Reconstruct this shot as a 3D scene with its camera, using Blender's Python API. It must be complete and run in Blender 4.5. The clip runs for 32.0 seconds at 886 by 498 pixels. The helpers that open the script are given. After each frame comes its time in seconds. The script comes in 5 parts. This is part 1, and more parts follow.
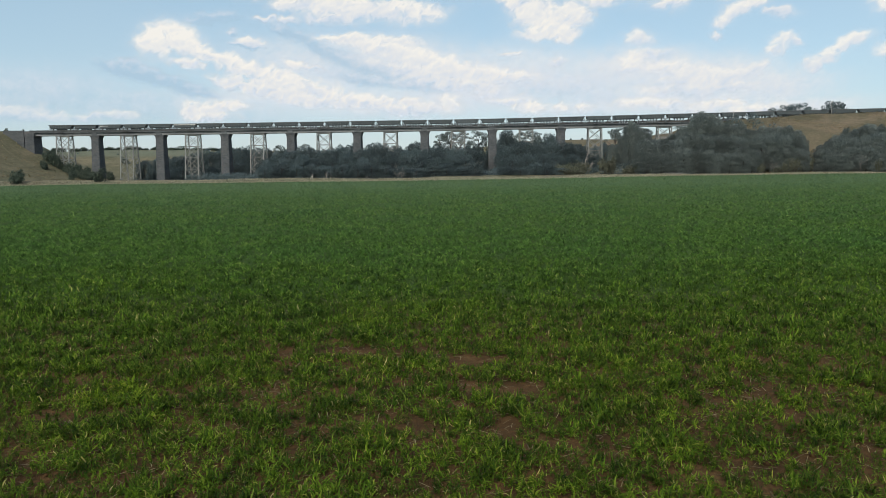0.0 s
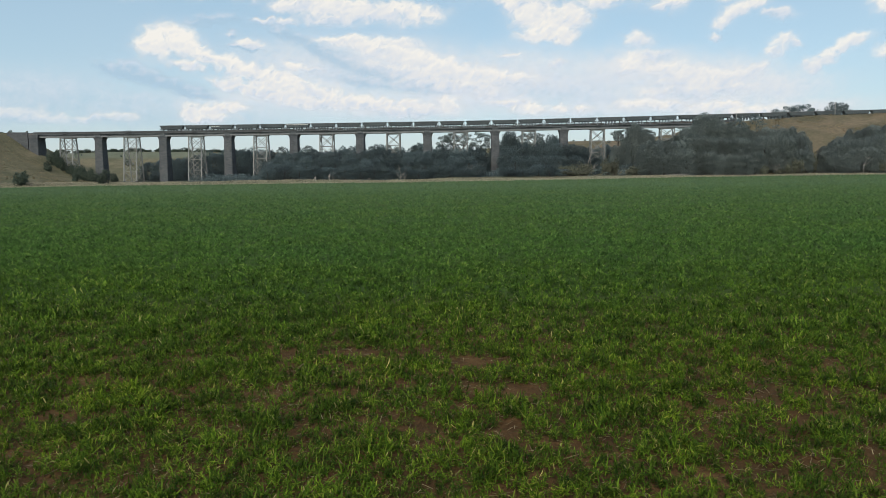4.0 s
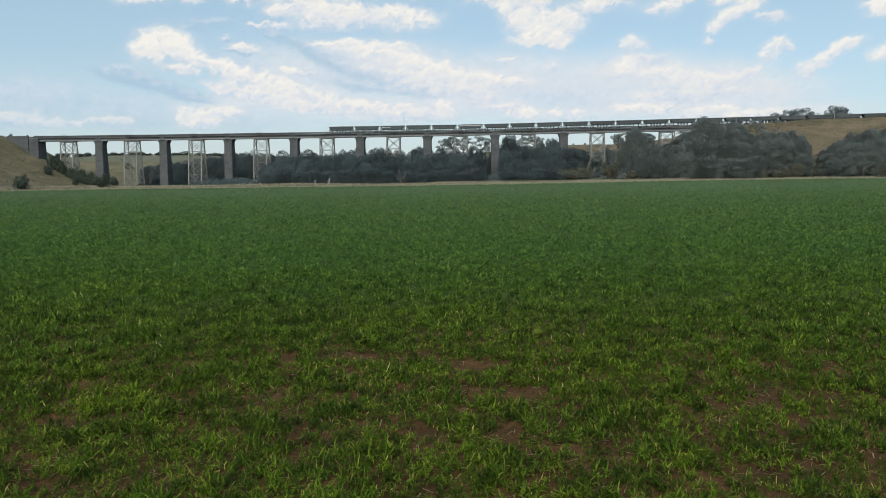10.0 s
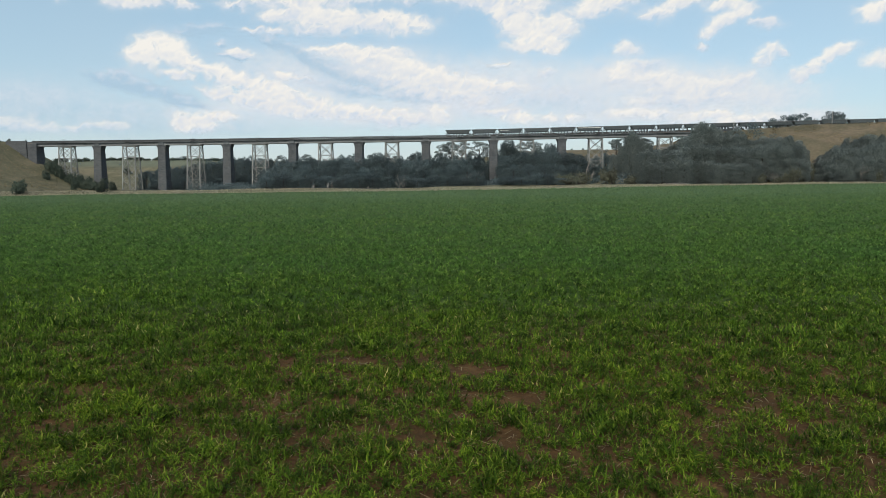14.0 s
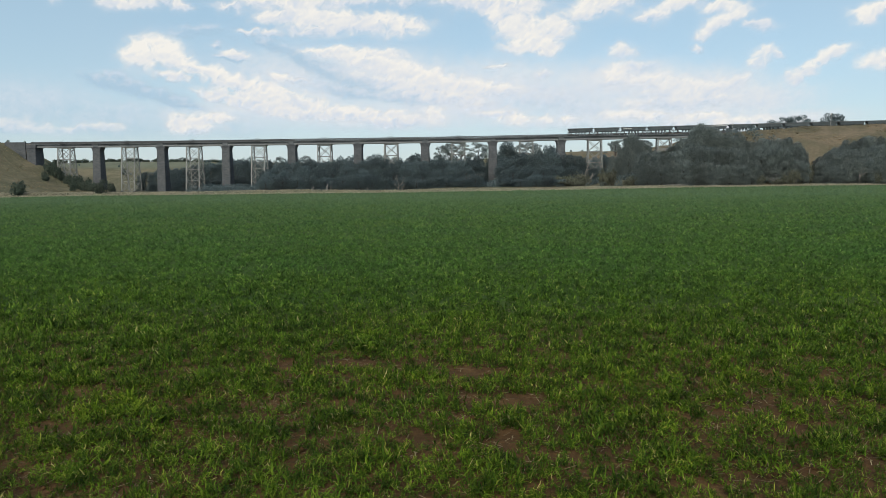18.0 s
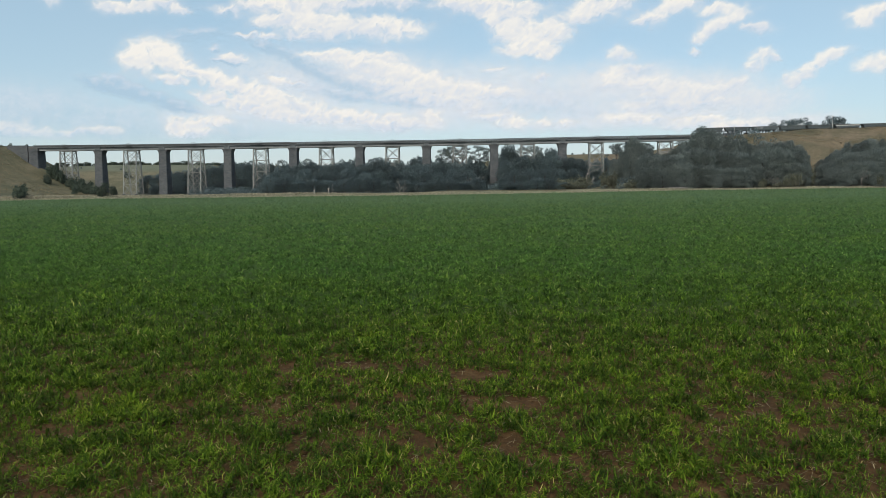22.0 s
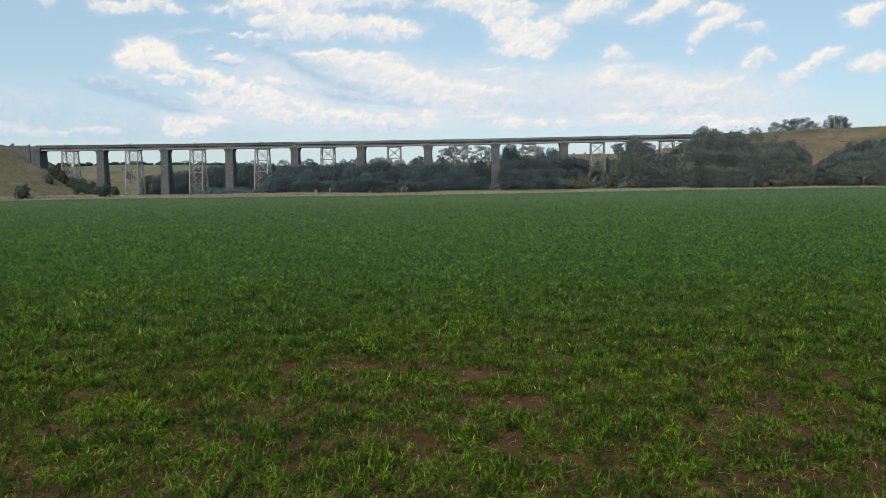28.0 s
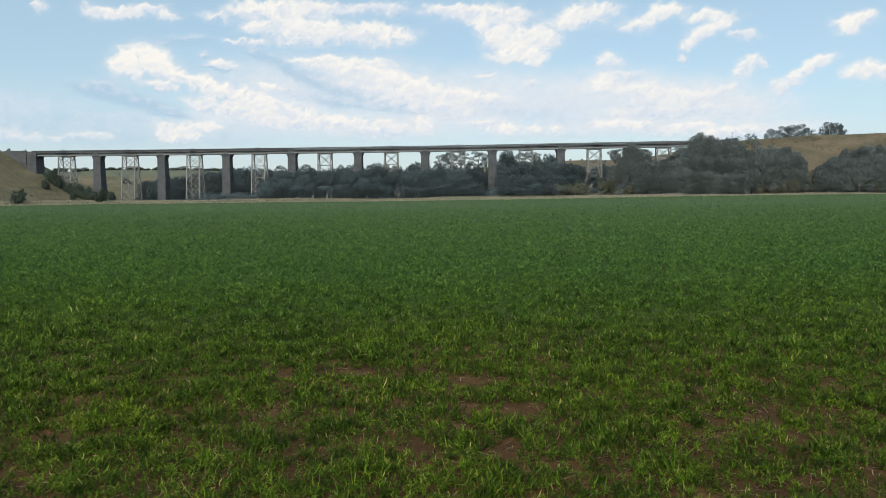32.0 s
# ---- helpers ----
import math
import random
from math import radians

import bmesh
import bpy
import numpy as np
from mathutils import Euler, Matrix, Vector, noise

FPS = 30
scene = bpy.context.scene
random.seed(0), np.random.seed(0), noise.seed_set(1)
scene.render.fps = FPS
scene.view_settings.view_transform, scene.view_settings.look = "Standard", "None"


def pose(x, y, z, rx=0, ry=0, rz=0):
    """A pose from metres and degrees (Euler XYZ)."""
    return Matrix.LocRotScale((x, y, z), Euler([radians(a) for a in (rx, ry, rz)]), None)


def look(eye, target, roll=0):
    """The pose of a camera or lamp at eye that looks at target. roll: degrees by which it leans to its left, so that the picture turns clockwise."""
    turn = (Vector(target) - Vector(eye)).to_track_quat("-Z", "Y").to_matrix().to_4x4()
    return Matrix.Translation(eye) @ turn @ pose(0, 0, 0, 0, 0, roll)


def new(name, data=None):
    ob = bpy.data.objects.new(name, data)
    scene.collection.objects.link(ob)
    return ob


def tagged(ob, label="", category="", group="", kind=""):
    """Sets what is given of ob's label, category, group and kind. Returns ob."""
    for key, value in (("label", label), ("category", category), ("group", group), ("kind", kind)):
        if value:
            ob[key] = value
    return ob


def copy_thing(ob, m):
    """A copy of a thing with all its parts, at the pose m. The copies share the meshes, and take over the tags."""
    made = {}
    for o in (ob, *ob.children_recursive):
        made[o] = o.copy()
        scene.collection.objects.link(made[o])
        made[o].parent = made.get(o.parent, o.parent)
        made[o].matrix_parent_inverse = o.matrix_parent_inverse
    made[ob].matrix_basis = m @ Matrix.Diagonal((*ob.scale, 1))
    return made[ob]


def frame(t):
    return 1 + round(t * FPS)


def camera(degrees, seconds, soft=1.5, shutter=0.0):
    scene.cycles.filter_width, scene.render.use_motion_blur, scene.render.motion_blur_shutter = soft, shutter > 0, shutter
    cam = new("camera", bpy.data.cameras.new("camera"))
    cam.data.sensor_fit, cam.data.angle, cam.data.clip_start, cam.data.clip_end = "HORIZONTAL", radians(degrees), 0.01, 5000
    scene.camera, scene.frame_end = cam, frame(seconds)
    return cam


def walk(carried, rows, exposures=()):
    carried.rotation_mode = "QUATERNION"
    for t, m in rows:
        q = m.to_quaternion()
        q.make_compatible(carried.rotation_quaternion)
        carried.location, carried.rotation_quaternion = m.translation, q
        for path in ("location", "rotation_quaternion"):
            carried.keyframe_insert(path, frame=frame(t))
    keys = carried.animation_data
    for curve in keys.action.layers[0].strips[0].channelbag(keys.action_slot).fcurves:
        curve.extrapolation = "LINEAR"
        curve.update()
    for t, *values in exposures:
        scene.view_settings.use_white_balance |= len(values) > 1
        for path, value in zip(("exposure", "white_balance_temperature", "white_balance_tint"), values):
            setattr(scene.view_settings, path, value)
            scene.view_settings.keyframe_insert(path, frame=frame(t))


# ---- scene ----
cam = camera(66.0, 32.0, soft=0.8)
PATH = [
    (0, pose(0, 0, 1.7, 83.808, 0.655, -0.295)), (0.5, pose(0, 0, 1.7, 83.731, 0.646, -0.339)),
    (1, pose(0, 0, 1.7, 83.808, 0.662, -0.293)), (1.5, pose(0, 0, 1.7, 83.833, 0.616, -0.263)),
    (2, pose(0, 0, 1.7, 83.842, 0.662, -0.188)), (2.5, pose(0, 0, 1.7, 83.871, 0.690, -0.127)),
    (3, pose(0, 0, 1.7, 83.881, 0.687, -0.077)), (3.5, pose(0, 0, 1.7, 83.947, 0.674, -0.068)),
    (5.5, pose(0, 0, 1.7, 83.850, 0.700, -0.064)), (6, pose(0, 0, 1.7, 83.959, 0.722, -0.005)),
    (6.5, pose(0, 0, 1.7, 83.951, 0.696, -0.006)), (7, pose(0, 0, 1.7, 83.951, 0.694, -0.051)),
    (7.5, pose(0, 0, 1.7, 84.181, 0.664, -0.086)), (8, pose(0, 0, 1.7, 84.159, 0.675, -0.068)),
    (8.5, pose(0, 0, 1.7, 84.159, 0.675, -0.068)), (9, pose(0, 0, 1.7, 84.230, 0.677, -0.068)),
    (9.5, pose(0, 0, 1.7, 84.263, 0.641, -0.064)), (10, pose(0, 0, 1.7, 84.230, 0.677, -0.068)),
    (10.5, pose(0, 0, 1.7, 84.331, 0.656, -0.109)), (11, pose(0, 0, 1.7, 84.278, 0.679, -0.134)),
    (11.5, pose(0, 0, 1.7, 84.440, 0.662, -0.196)), (12, pose(0, 0, 1.7, 84.589, 0.646, -0.202)),
    (12.5, pose(0, 0, 1.7, 84.637, 0.617, -0.198)), (13, pose(0, 0, 1.7, 84.589, 0.639, -0.204)),
    (13.5, pose(0, 0, 1.7, 84.511, 0.671, -0.193)), (14, pose(0, 0, 1.7, 84.652, 0.658, -0.199)),
    (14.5, pose(0, 0, 1.7, 84.665, 0.633, -0.197)), (16.5, pose(0, 0, 1.7, 84.743, 0.610, -0.247)),
    (17, pose(0, 0, 1.7, 84.805, 0.633, -0.236)), (17.5, pose(0, 0, 1.7, 84.723, 0.666, -0.209)),
    (18, pose(0, 0, 1.7, 84.773, 0.629, -0.266)), (18.5, pose(0, 0, 1.7, 84.781, 0.604, -0.293)),
    (19, pose(0, 0, 1.7, 84.950, 0.630, -0.333)), (19.5, pose(0, 0, 1.7, 84.866, 0.655, -0.278)),
    (20, pose(0, 0, 1.7, 84.800, 0.650, -0.238)), (20.5, pose(0, 0, 1.7, 84.871, 0.651, -0.218)),
    (21, pose(0, 0, 1.7, 84.874, 0.657, -0.201)), (21.5, pose(0, 0, 1.7, 84.942, 0.675, -0.177)),
    (22, pose(0, 0, 1.7, 85.021, 0.654, -0.146)), (22.5, pose(0, 0, 1.7, 85.014, 0.673, -0.071)),
    (23, pose(0, 0, 1.7, 85.021, 0.647, -0.127)), (23.5, pose(0, 0, 1.7, 85.012, 0.687, -0.141)),
    (24, pose(0, 0, 1.7, 85.096, 0.645, -0.149)), (24.5, pose(0, 0, 1.7, 85.135, 0.652, -0.130)),
    (25, pose(0, 0, 1.7, 85.076, 0.679, -0.076)), (25.5, pose(0, 0, 1.7, 85.040, 0.653, -0.065)),
    (27.5, pose(0, 0, 1.7, 85.080, 0.687, -0.073)), (28, pose(0, 0, 1.7, 85.006, 0.688, -0.025)),
    (28.5, pose(0, 0, 1.7, 85.014, 0.690, -0.025)), (29, pose(0, 0, 1.7, 85.077, 0.687, -0.030)),
    (29.5, pose(0, 0, 1.7, 85.173, 0.630, -0.139)), (30, pose(0, 0, 1.7, 85.159, 0.627, -0.200)),
    (30.5, pose(0, 0, 1.7, 85.233, 0.634, -0.266)), (31, pose(0, 0, 1.7, 85.370, 0.618, -0.252)),
    (31.5, pose(0, 0, 1.7, 85.456, 0.605, -0.284)), (32, pose(0, 0, 1.7, 85.498, 0.595, -0.274)),
]
walk(cam, PATH, [(0.0, 0.0), (9.0, 0.0), (19.0, 0.0), (27.0, 0.03), (32.0, 0.08)])

# ---- light ----
SUN_EL, SUN_AZ = 40.0, 198.0      # degrees; azimuth clockwise from +Y: thin cloud veils the sun
world = bpy.data.worlds.new("sky")
scene.world = world
world.use_nodes = True
wn = world.node_tree.nodes
wl = world.node_tree.links
sky = wn.new("ShaderNodeTexSky")
sky.sky_type = "NISHITA"
sky.sun_disc = False
sky.sun_elevation = radians(SUN_EL)
sky.sun_rotation = radians(SUN_AZ)
sky.air_density, sky.dust_density, sky.ozone_density = 1.0, 0.8, 1.2
wn["Background"].inputs["Strength"].default_value = 0.12
wl.new(sky.outputs[0], wn["Background"].inputs["Color"])

sun_data = bpy.data.lights.new("sun", "SUN")
sun_data.energy, sun_data.angle, sun_data.color = 5.0, radians(65), (1.0, 0.91, 0.76)
sun = new("sun", sun_data)
az, el = radians(SUN_AZ), radians(SUN_EL)
sun.matrix_world = look((math.sin(az) * math.cos(el) * 300, math.cos(az) * math.cos(el) * 300, math.sin(el) * 300), (0, 0, 0))


# ---- materials ----
def shade(name, rough=0.8, metal=0.0, spec=0.3):
    m = bpy.data.materials.new(name)
    m.use_nodes = True
    b = m.node_tree.nodes["Principled BSDF"]
    b.inputs["Roughness"].default_value = rough
    b.inputs["Metallic"].default_value = metal
    b.inputs["Specular IOR Level"].default_value = spec
    return m, m.node_tree.nodes, m.node_tree.links, b


def ramp(n, l, fac, stops):
    r = n.new("ShaderNodeValToRGB")
    e = r.color_ramp.elements
    while len(e) < len(stops):
        e.new(0.5)
    for k, (p, c) in zip(e, stops):
        k.position, k.color = p, (*c, 1)
    l.new(fac, r.inputs[0])
    return r.outputs[0]


def grain(n, l, vec, scale, detail=5.0, rough=0.6, dist=0.0):
    t = n.new("ShaderNodeTexNoise")
    t.inputs["Scale"].default_value = scale
    t.inputs["Detail"].default_value = detail
    t.inputs["Roughness"].default_value = rough
    t.inputs["Distortion"].default_value = dist
    if vec is not None:
        l.new(vec, t.inputs["Vector"])
    return t.outputs["Fac"]


def mixc(n, l, fac, a, b, mode="MIX"):
    m = n.new("ShaderNodeMix")
    m.data_type, m.blend_type = "RGBA", mode
    for sock, v in ((m.inputs["Factor"], fac), (m.inputs["A"], a), (m.inputs["B"], b)):
        if isinstance(v, (int, float)):
            sock.default_value = v
        elif isinstance(v, tuple):
            sock.default_value = (*v, 1)
        else:
            l.new(v, sock)
    return m.outputs["Result"]


def calc(n, l, op, a, b=0.0, clamp=False):
    m = n.new("ShaderNodeMath")
    m.operation, m.use_clamp = op, clamp
    for sock, v in ((m.inputs[0], a), (m.inputs[1], b)):
        if isinstance(v, (int, float)):
            sock.default_value = v
        else:
            l.new(v, sock)
    return m.outputs[0]


def relief(n, l, b, height, strength, dist=0.05):
    k = n.new("ShaderNodeBump")
    k.inputs["Strength"].default_value, k.inputs["Distance"].default_value = strength, dist
    l.new(height, k.inputs["Height"])
    l.new(k.outputs[0], b.inputs["Normal"])


def place(n):
    return n.new("ShaderNodeNewGeometry").outputs["Position"]


def two_tone(name, dark, light, scale, fine, rough=0.8, metal=0.0, bump=0.4, dist=0.03, own=0.0):
    """Surface with blotches at one scale and grain at another; own: how much each piece differs."""
    m, n, l, b = shade(name, rough, metal)
    v = place(n)
    base = ramp(n, l, grain(n, l, v, scale, 4, 0.65, 0.4), [(0.3, dark), (0.7, light)])
    g = grain(n, l, v, fine, 6, 0.7)
    col = mixc(n, l, 0.55, base, ramp(n, l, g, [(0.3, (0.45, 0.45, 0.45)), (0.75, (1.35, 1.35, 1.35))]), "MULTIPLY")
    if own:
        r = n.new("ShaderNodeObjectInfo").outputs["Random"]
        k = calc(n, l, "ADD", calc(n, l, "MULTIPLY", r, own), 1 - own / 2)
        col = mixc(n, l, 1.0, col, k, "MULTIPLY")
    l.new(col, b.inputs["Base Color"])
    if bump:
        relief(n, l, b, g, bump, dist)
    return m


def leaf_mat(name, a, c, d, trans=0.45):
    """Leaves: three tones by piece and by place, some light let through."""
    m, n, l, b = shade(name, 0.6, 0, 0.25)
    g = n.new("ShaderNodeNewGeometry")
    isl = ramp(n, l, g.outputs["Random Per Island"], [(0.0, a), (0.55, c), (1.0, d)])
    big = ramp(n, l, grain(n, l, g.outputs["Position"], 0.35, 3), [(0.3, (0.78, 0.8, 0.8)), (0.7, (1.2, 1.18, 1.12))])
    own = calc(n, l, "ADD", calc(n, l, "MULTIPLY", n.new("ShaderNodeObjectInfo").outputs["Random"], 0.5), 0.75)
    col = mixc(n, l, 1.0, mixc(n, l, 0.8, isl, big, "MULTIPLY"), own, "MULTIPLY")
    l.new(col, b.inputs["Base Color"])
    t = n.new("ShaderNodeBsdfTranslucent")
    l.new(col, t.inputs["Color"])
    mx = n.new("ShaderNodeMixShader")
    mx.inputs[0].default_value = trans
    l.new(b.outputs[0], mx.inputs[1])
    l.new(t.outputs[0], mx.inputs[2])
    l.new(mx.outputs[0], n["Material Output"].inputs["Surface"])
    return m


def stone_mat():
    m, n, l, b = shade("bluestone", 0.85)
    v = place(n)
    br = n.new("ShaderNodeTexBrick")
    br.inputs["Scale"].default_value = 1.0
    br.inputs["Brick Width"].default_value, br.inputs["Row Height"].default_value = 1.3, 0.55
    br.inputs["Mortar Size"].default_value = 0.03
    br.inputs["Color1"].default_value, br.inputs["Color2"].default_value = (0.082, 0.093, 0.104, 1), (0.060, 0.070, 0.081, 1)
    br.inputs["Mortar"].default_value = (0.085, 0.085, 0.08, 1)
    sep = n.new("ShaderNodeSeparateXYZ")
    l.new(v, sep.inputs[0])
    com = n.new("ShaderNodeCombineXYZ")
    l.new(calc(n, l, "ADD", sep.outputs[0], sep.outputs[1]), com.inputs[0])
    l.new(sep.outputs[2], com.inputs[1])
    l.new(com.outputs[0], br.inputs["Vector"])
    st = ramp(n, l, grain(n, l, v, 0.25, 5, 0.7, 0.6), [(0.3, (0.65, 0.66, 0.68)), (0.72, (1.25, 1.2, 1.12))])
    g = grain(n, l, v, 5, 5, 0.7)
    col = mixc(n, l, 0.9, br.outputs["Color"], st, "MULTIPLY")
    l.new(mixc(n, l, 0.5, col, ramp(n, l, g, [(0.3, (0.6, 0.6, 0.6)), (0.7, (1.3, 1.3, 1.3))]), "MULTIPLY"), b.inputs["Base Color"])
    relief(n, l, b, calc(n, l, "ADD", br.outputs["Fac"], g), 0.5, 0.08)
    return m


STONE = stone_mat()
STEEL = two_tone("weathered_pale_steel_paint", (0.150, 0.162, 0.158), (0.245, 0.256, 0.246), 0.35, 6, 0.6, 0.0, 0.2, 0.02, 0.25)
GIRDER = two_tone("grey_girder_paint", (0.068, 0.080, 0.088), (0.112, 0.127, 0.136), 0.3, 5, 0.6, 0.0, 0.2, 0.02)
FLANGE = two_tone("pale_flange_paint", (0.135, 0.147, 0.150), (0.205, 0.220, 0.222), 0.3, 5, 0.6, 0.0, 0.2, 0.02)
PARAPET = two_tone("dark_parapet_iron", (0.033, 0.038, 0.041), (0.063, 0.069, 0.073), 0.4, 6, 0.7, 0.0, 0.2, 0.02)
WAGON = two_tone("dusty_dark_wagon_paint", (0.036, 0.050, 0.057), (0.070, 0.087, 0.094), 0.5, 5, 0.65, 0.0, 0.2, 0.02, 0.3)
WAGON_RIB = two_tone("worn_wagon_rib_paint", (0.055, 0.066, 0.070), (0.10, 0.11, 0.112), 0.6, 6, 0.6, 0.0, 0.2, 0.02, 0.3)
PALE = two_tone("faded_white_paint", (0.34, 0.36, 0.36), (0.52, 0.53, 0.52), 0.8, 6, 0.7, 0.0, 0.1, 0.01)
IRON = two_tone("oily_bogie_iron", (0.025, 0.024, 0.023), (0.06, 0.055, 0.05), 1.5, 9, 0.6, 0.3, 0.3, 0.02)
RAIL = two_tone("rail_steel", (0.10, 0.075, 0.06), (0.2, 0.16, 0.13), 1.0, 9, 0.45, 0.7, 0.2, 0.01)
TIMBER = two_tone("old_sleeper_timber", (0.07, 0.06, 0.05), (0.16, 0.14, 0.12), 0.8, 9, 0.9, 0, 0.4, 0.02)
BALLAST = two_tone("track_ballast", (0.12, 0.11, 0.10), (0.24, 0.22, 0.20), 0.6, 8, 0.95, 0, 0.6, 0.06)
BARK = two_tone("grey_bark", (0.05, 0.048, 0.046), (0.12, 0.115, 0.11), 0.9, 6, 0.95, 0, 0.6, 0.05)
DEADWOOD = two_tone("bleached_dead_wood", (0.16, 0.152, 0.142), (0.29, 0.28, 0.262), 1.0, 7, 0.9, 0, 0.4, 0.03)
POSTMAT = two_tone("galvanised_post", (0.35, 0.35, 0.34), (0.5, 0.5, 0.48), 1.2, 8, 0.5, 0.4, 0.1, 0.01)
GUM = leaf_mat("grey_green_gum_leaves", (0.143, 0.175, 0.174), (0.152, 0.185, 0.183), (0.164, 0.196, 0.192), 0.5)
SCRUB = leaf_mat("dark_scrub_leaves", (0.099, 0.136, 0.148), (0.107, 0.145, 0.157), (0.116, 0.154, 0.164), 0.5)
OLIVE = leaf_mat("olive_bush_leaves", (0.048, 0.070, 0.058), (0.062, 0.086, 0.068), (0.080, 0.102, 0.076))
DRYBUSH = leaf_mat("dry_yellow_bush_leaves", (0.100, 0.112, 0.086), (0.118, 0.128, 0.096), (0.138, 0.144, 0.106))
PASTURE = leaf_mat("dull_pasture_blades", (0.075, 0.078, 0.048), (0.105, 0.105, 0.066), (0.14, 0.135, 0.088), 0.3)
LITTER = leaf_mat("old_straw", (0.10, 0.075, 0.040), (0.17, 0.135, 0.075), (0.27, 0.23, 0.14), 0.2)
DRYLEAF = leaf_mat("straw_grass_blades", (0.28, 0.265, 0.19), (0.38, 0.355, 0.27), (0.48, 0.45, 0.35), 0.3)


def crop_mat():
    """Young crop: pale and yellowish where it stands thin by the headland, fuller and greener beyond; farther out a
    painted pale blue haze.
    """
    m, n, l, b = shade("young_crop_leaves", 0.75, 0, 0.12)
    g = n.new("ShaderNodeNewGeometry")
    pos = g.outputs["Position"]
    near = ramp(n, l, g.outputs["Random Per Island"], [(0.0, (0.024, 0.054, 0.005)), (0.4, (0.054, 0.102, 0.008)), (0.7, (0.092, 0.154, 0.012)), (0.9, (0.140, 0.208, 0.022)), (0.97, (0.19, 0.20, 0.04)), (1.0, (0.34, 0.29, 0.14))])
    hazed = ramp(n, l, g.outputs["Random Per Island"], [(0.0, (0.106, 0.168, 0.092)), (0.6, (0.124, 0.194, 0.106)), (1.0, (0.142, 0.216, 0.122))])
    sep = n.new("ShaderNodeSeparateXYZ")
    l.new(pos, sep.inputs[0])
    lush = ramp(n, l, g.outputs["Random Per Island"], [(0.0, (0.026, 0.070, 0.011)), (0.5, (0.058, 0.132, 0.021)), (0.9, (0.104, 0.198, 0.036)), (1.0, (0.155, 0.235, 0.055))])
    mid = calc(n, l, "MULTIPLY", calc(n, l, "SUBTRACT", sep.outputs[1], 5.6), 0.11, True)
    # Air haze that grows with distance, painted into the leaf colour.
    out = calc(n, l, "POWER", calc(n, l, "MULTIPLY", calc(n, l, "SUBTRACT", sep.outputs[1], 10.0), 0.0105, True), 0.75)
    isl = mixc(n, l, out, mixc(n, l, mid, near, lush), hazed)
    big = ramp(n, l, grain(n, l, pos, 0.22, 4), [(0.3, (0.84, 0.92, 1.05)), (0.7, (1.12, 1.07, 0.9))])
    sm = ramp(n, l, grain(n, l, pos, 1.6, 3), [(0.3, (0.75, 0.8, 0.9)), (0.7, (1.22, 1.18, 1.0))])
    col = mixc(n, l, 0.9, mixc(n, l, 0.9, isl, big, "MULTIPLY"), sm, "MULTIPLY")
    # Shade between tufts painted in as noise, weaker as the painted haze thickens.
    tuft = ramp(n, l, grain(n, l, pos, 5.5, 2), [(0.36, (0.42, 0.46, 0.5)), (0.64, (1.6, 1.52, 1.4))])
    col = mixc(n, l, calc(n, l, "MULTIPLY", calc(n, l, "SUBTRACT", 1.0, out), 0.9), col, tuft, "MULTIPLY")
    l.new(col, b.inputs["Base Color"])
    t = n.new("ShaderNodeBsdfTranslucent")
    l.new(col, t.inputs["Color"])
    mx = n.new("ShaderNodeMixShader")
    mx.inputs[0].default_value = 0.35
    l.new(b.outputs[0], mx.inputs[1])
    l.new(t.outputs[0], mx.inputs[2])
    l.new(mx.outputs[0], n["Material Output"].inputs["Surface"])
    return m


def soil_mat():
    """Red-brown tilled soil with clods and stubble; farther out the young crop closes over it."""
    m, n, l, b = shade("tilled_soil", 0.95, 0, 0.15)
    v = place(n)
    col = ramp(n, l, grain(n, l, v, 2.2, 6, 0.65, 0.5), [(0.28, (0.042, 0.025, 0.010)), (0.5, (0.084, 0.048, 0.019)), (0.75, (0.138, 0.084, 0.036))])
    clod = grain(n, l, v, 28, 6, 0.7)
    col = mixc(n, l, 0.7, col, ramp(n, l, clod, [(0.3, (0.5, 0.5, 0.5)), (0.72, (1.4, 1.35, 1.3))]), "MULTIPLY")
    sep = n.new("ShaderNodeSeparateXYZ")
    l.new(v, sep.inputs[0])
    far = calc(n, l, "MULTIPLY", calc(n, l, "SUBTRACT", sep.outputs[1], 6.8), 0.3, True)
    grn = ramp(n, l, grain(n, l, v, 3.5, 6, 0.8), [(0.32, (0.018, 0.040, 0.008)), (0.5, (0.042, 0.080, 0.016)), (0.68, (0.074, 0.124, 0.030))])
    grn = mixc(n, l, 0.8, grn, ramp(n, l, grain(n, l, v, 0.5, 6, 0.7), [(0.3, (0.75, 0.8, 0.85)), (0.7, (1.2, 1.15, 1.1))]), "MULTIPLY")
    l.new(mixc(n, l, far, col, grn), b.inputs["Base Color"])
    relief(n, l, b, clod, 0.9, 0.04)
    return m


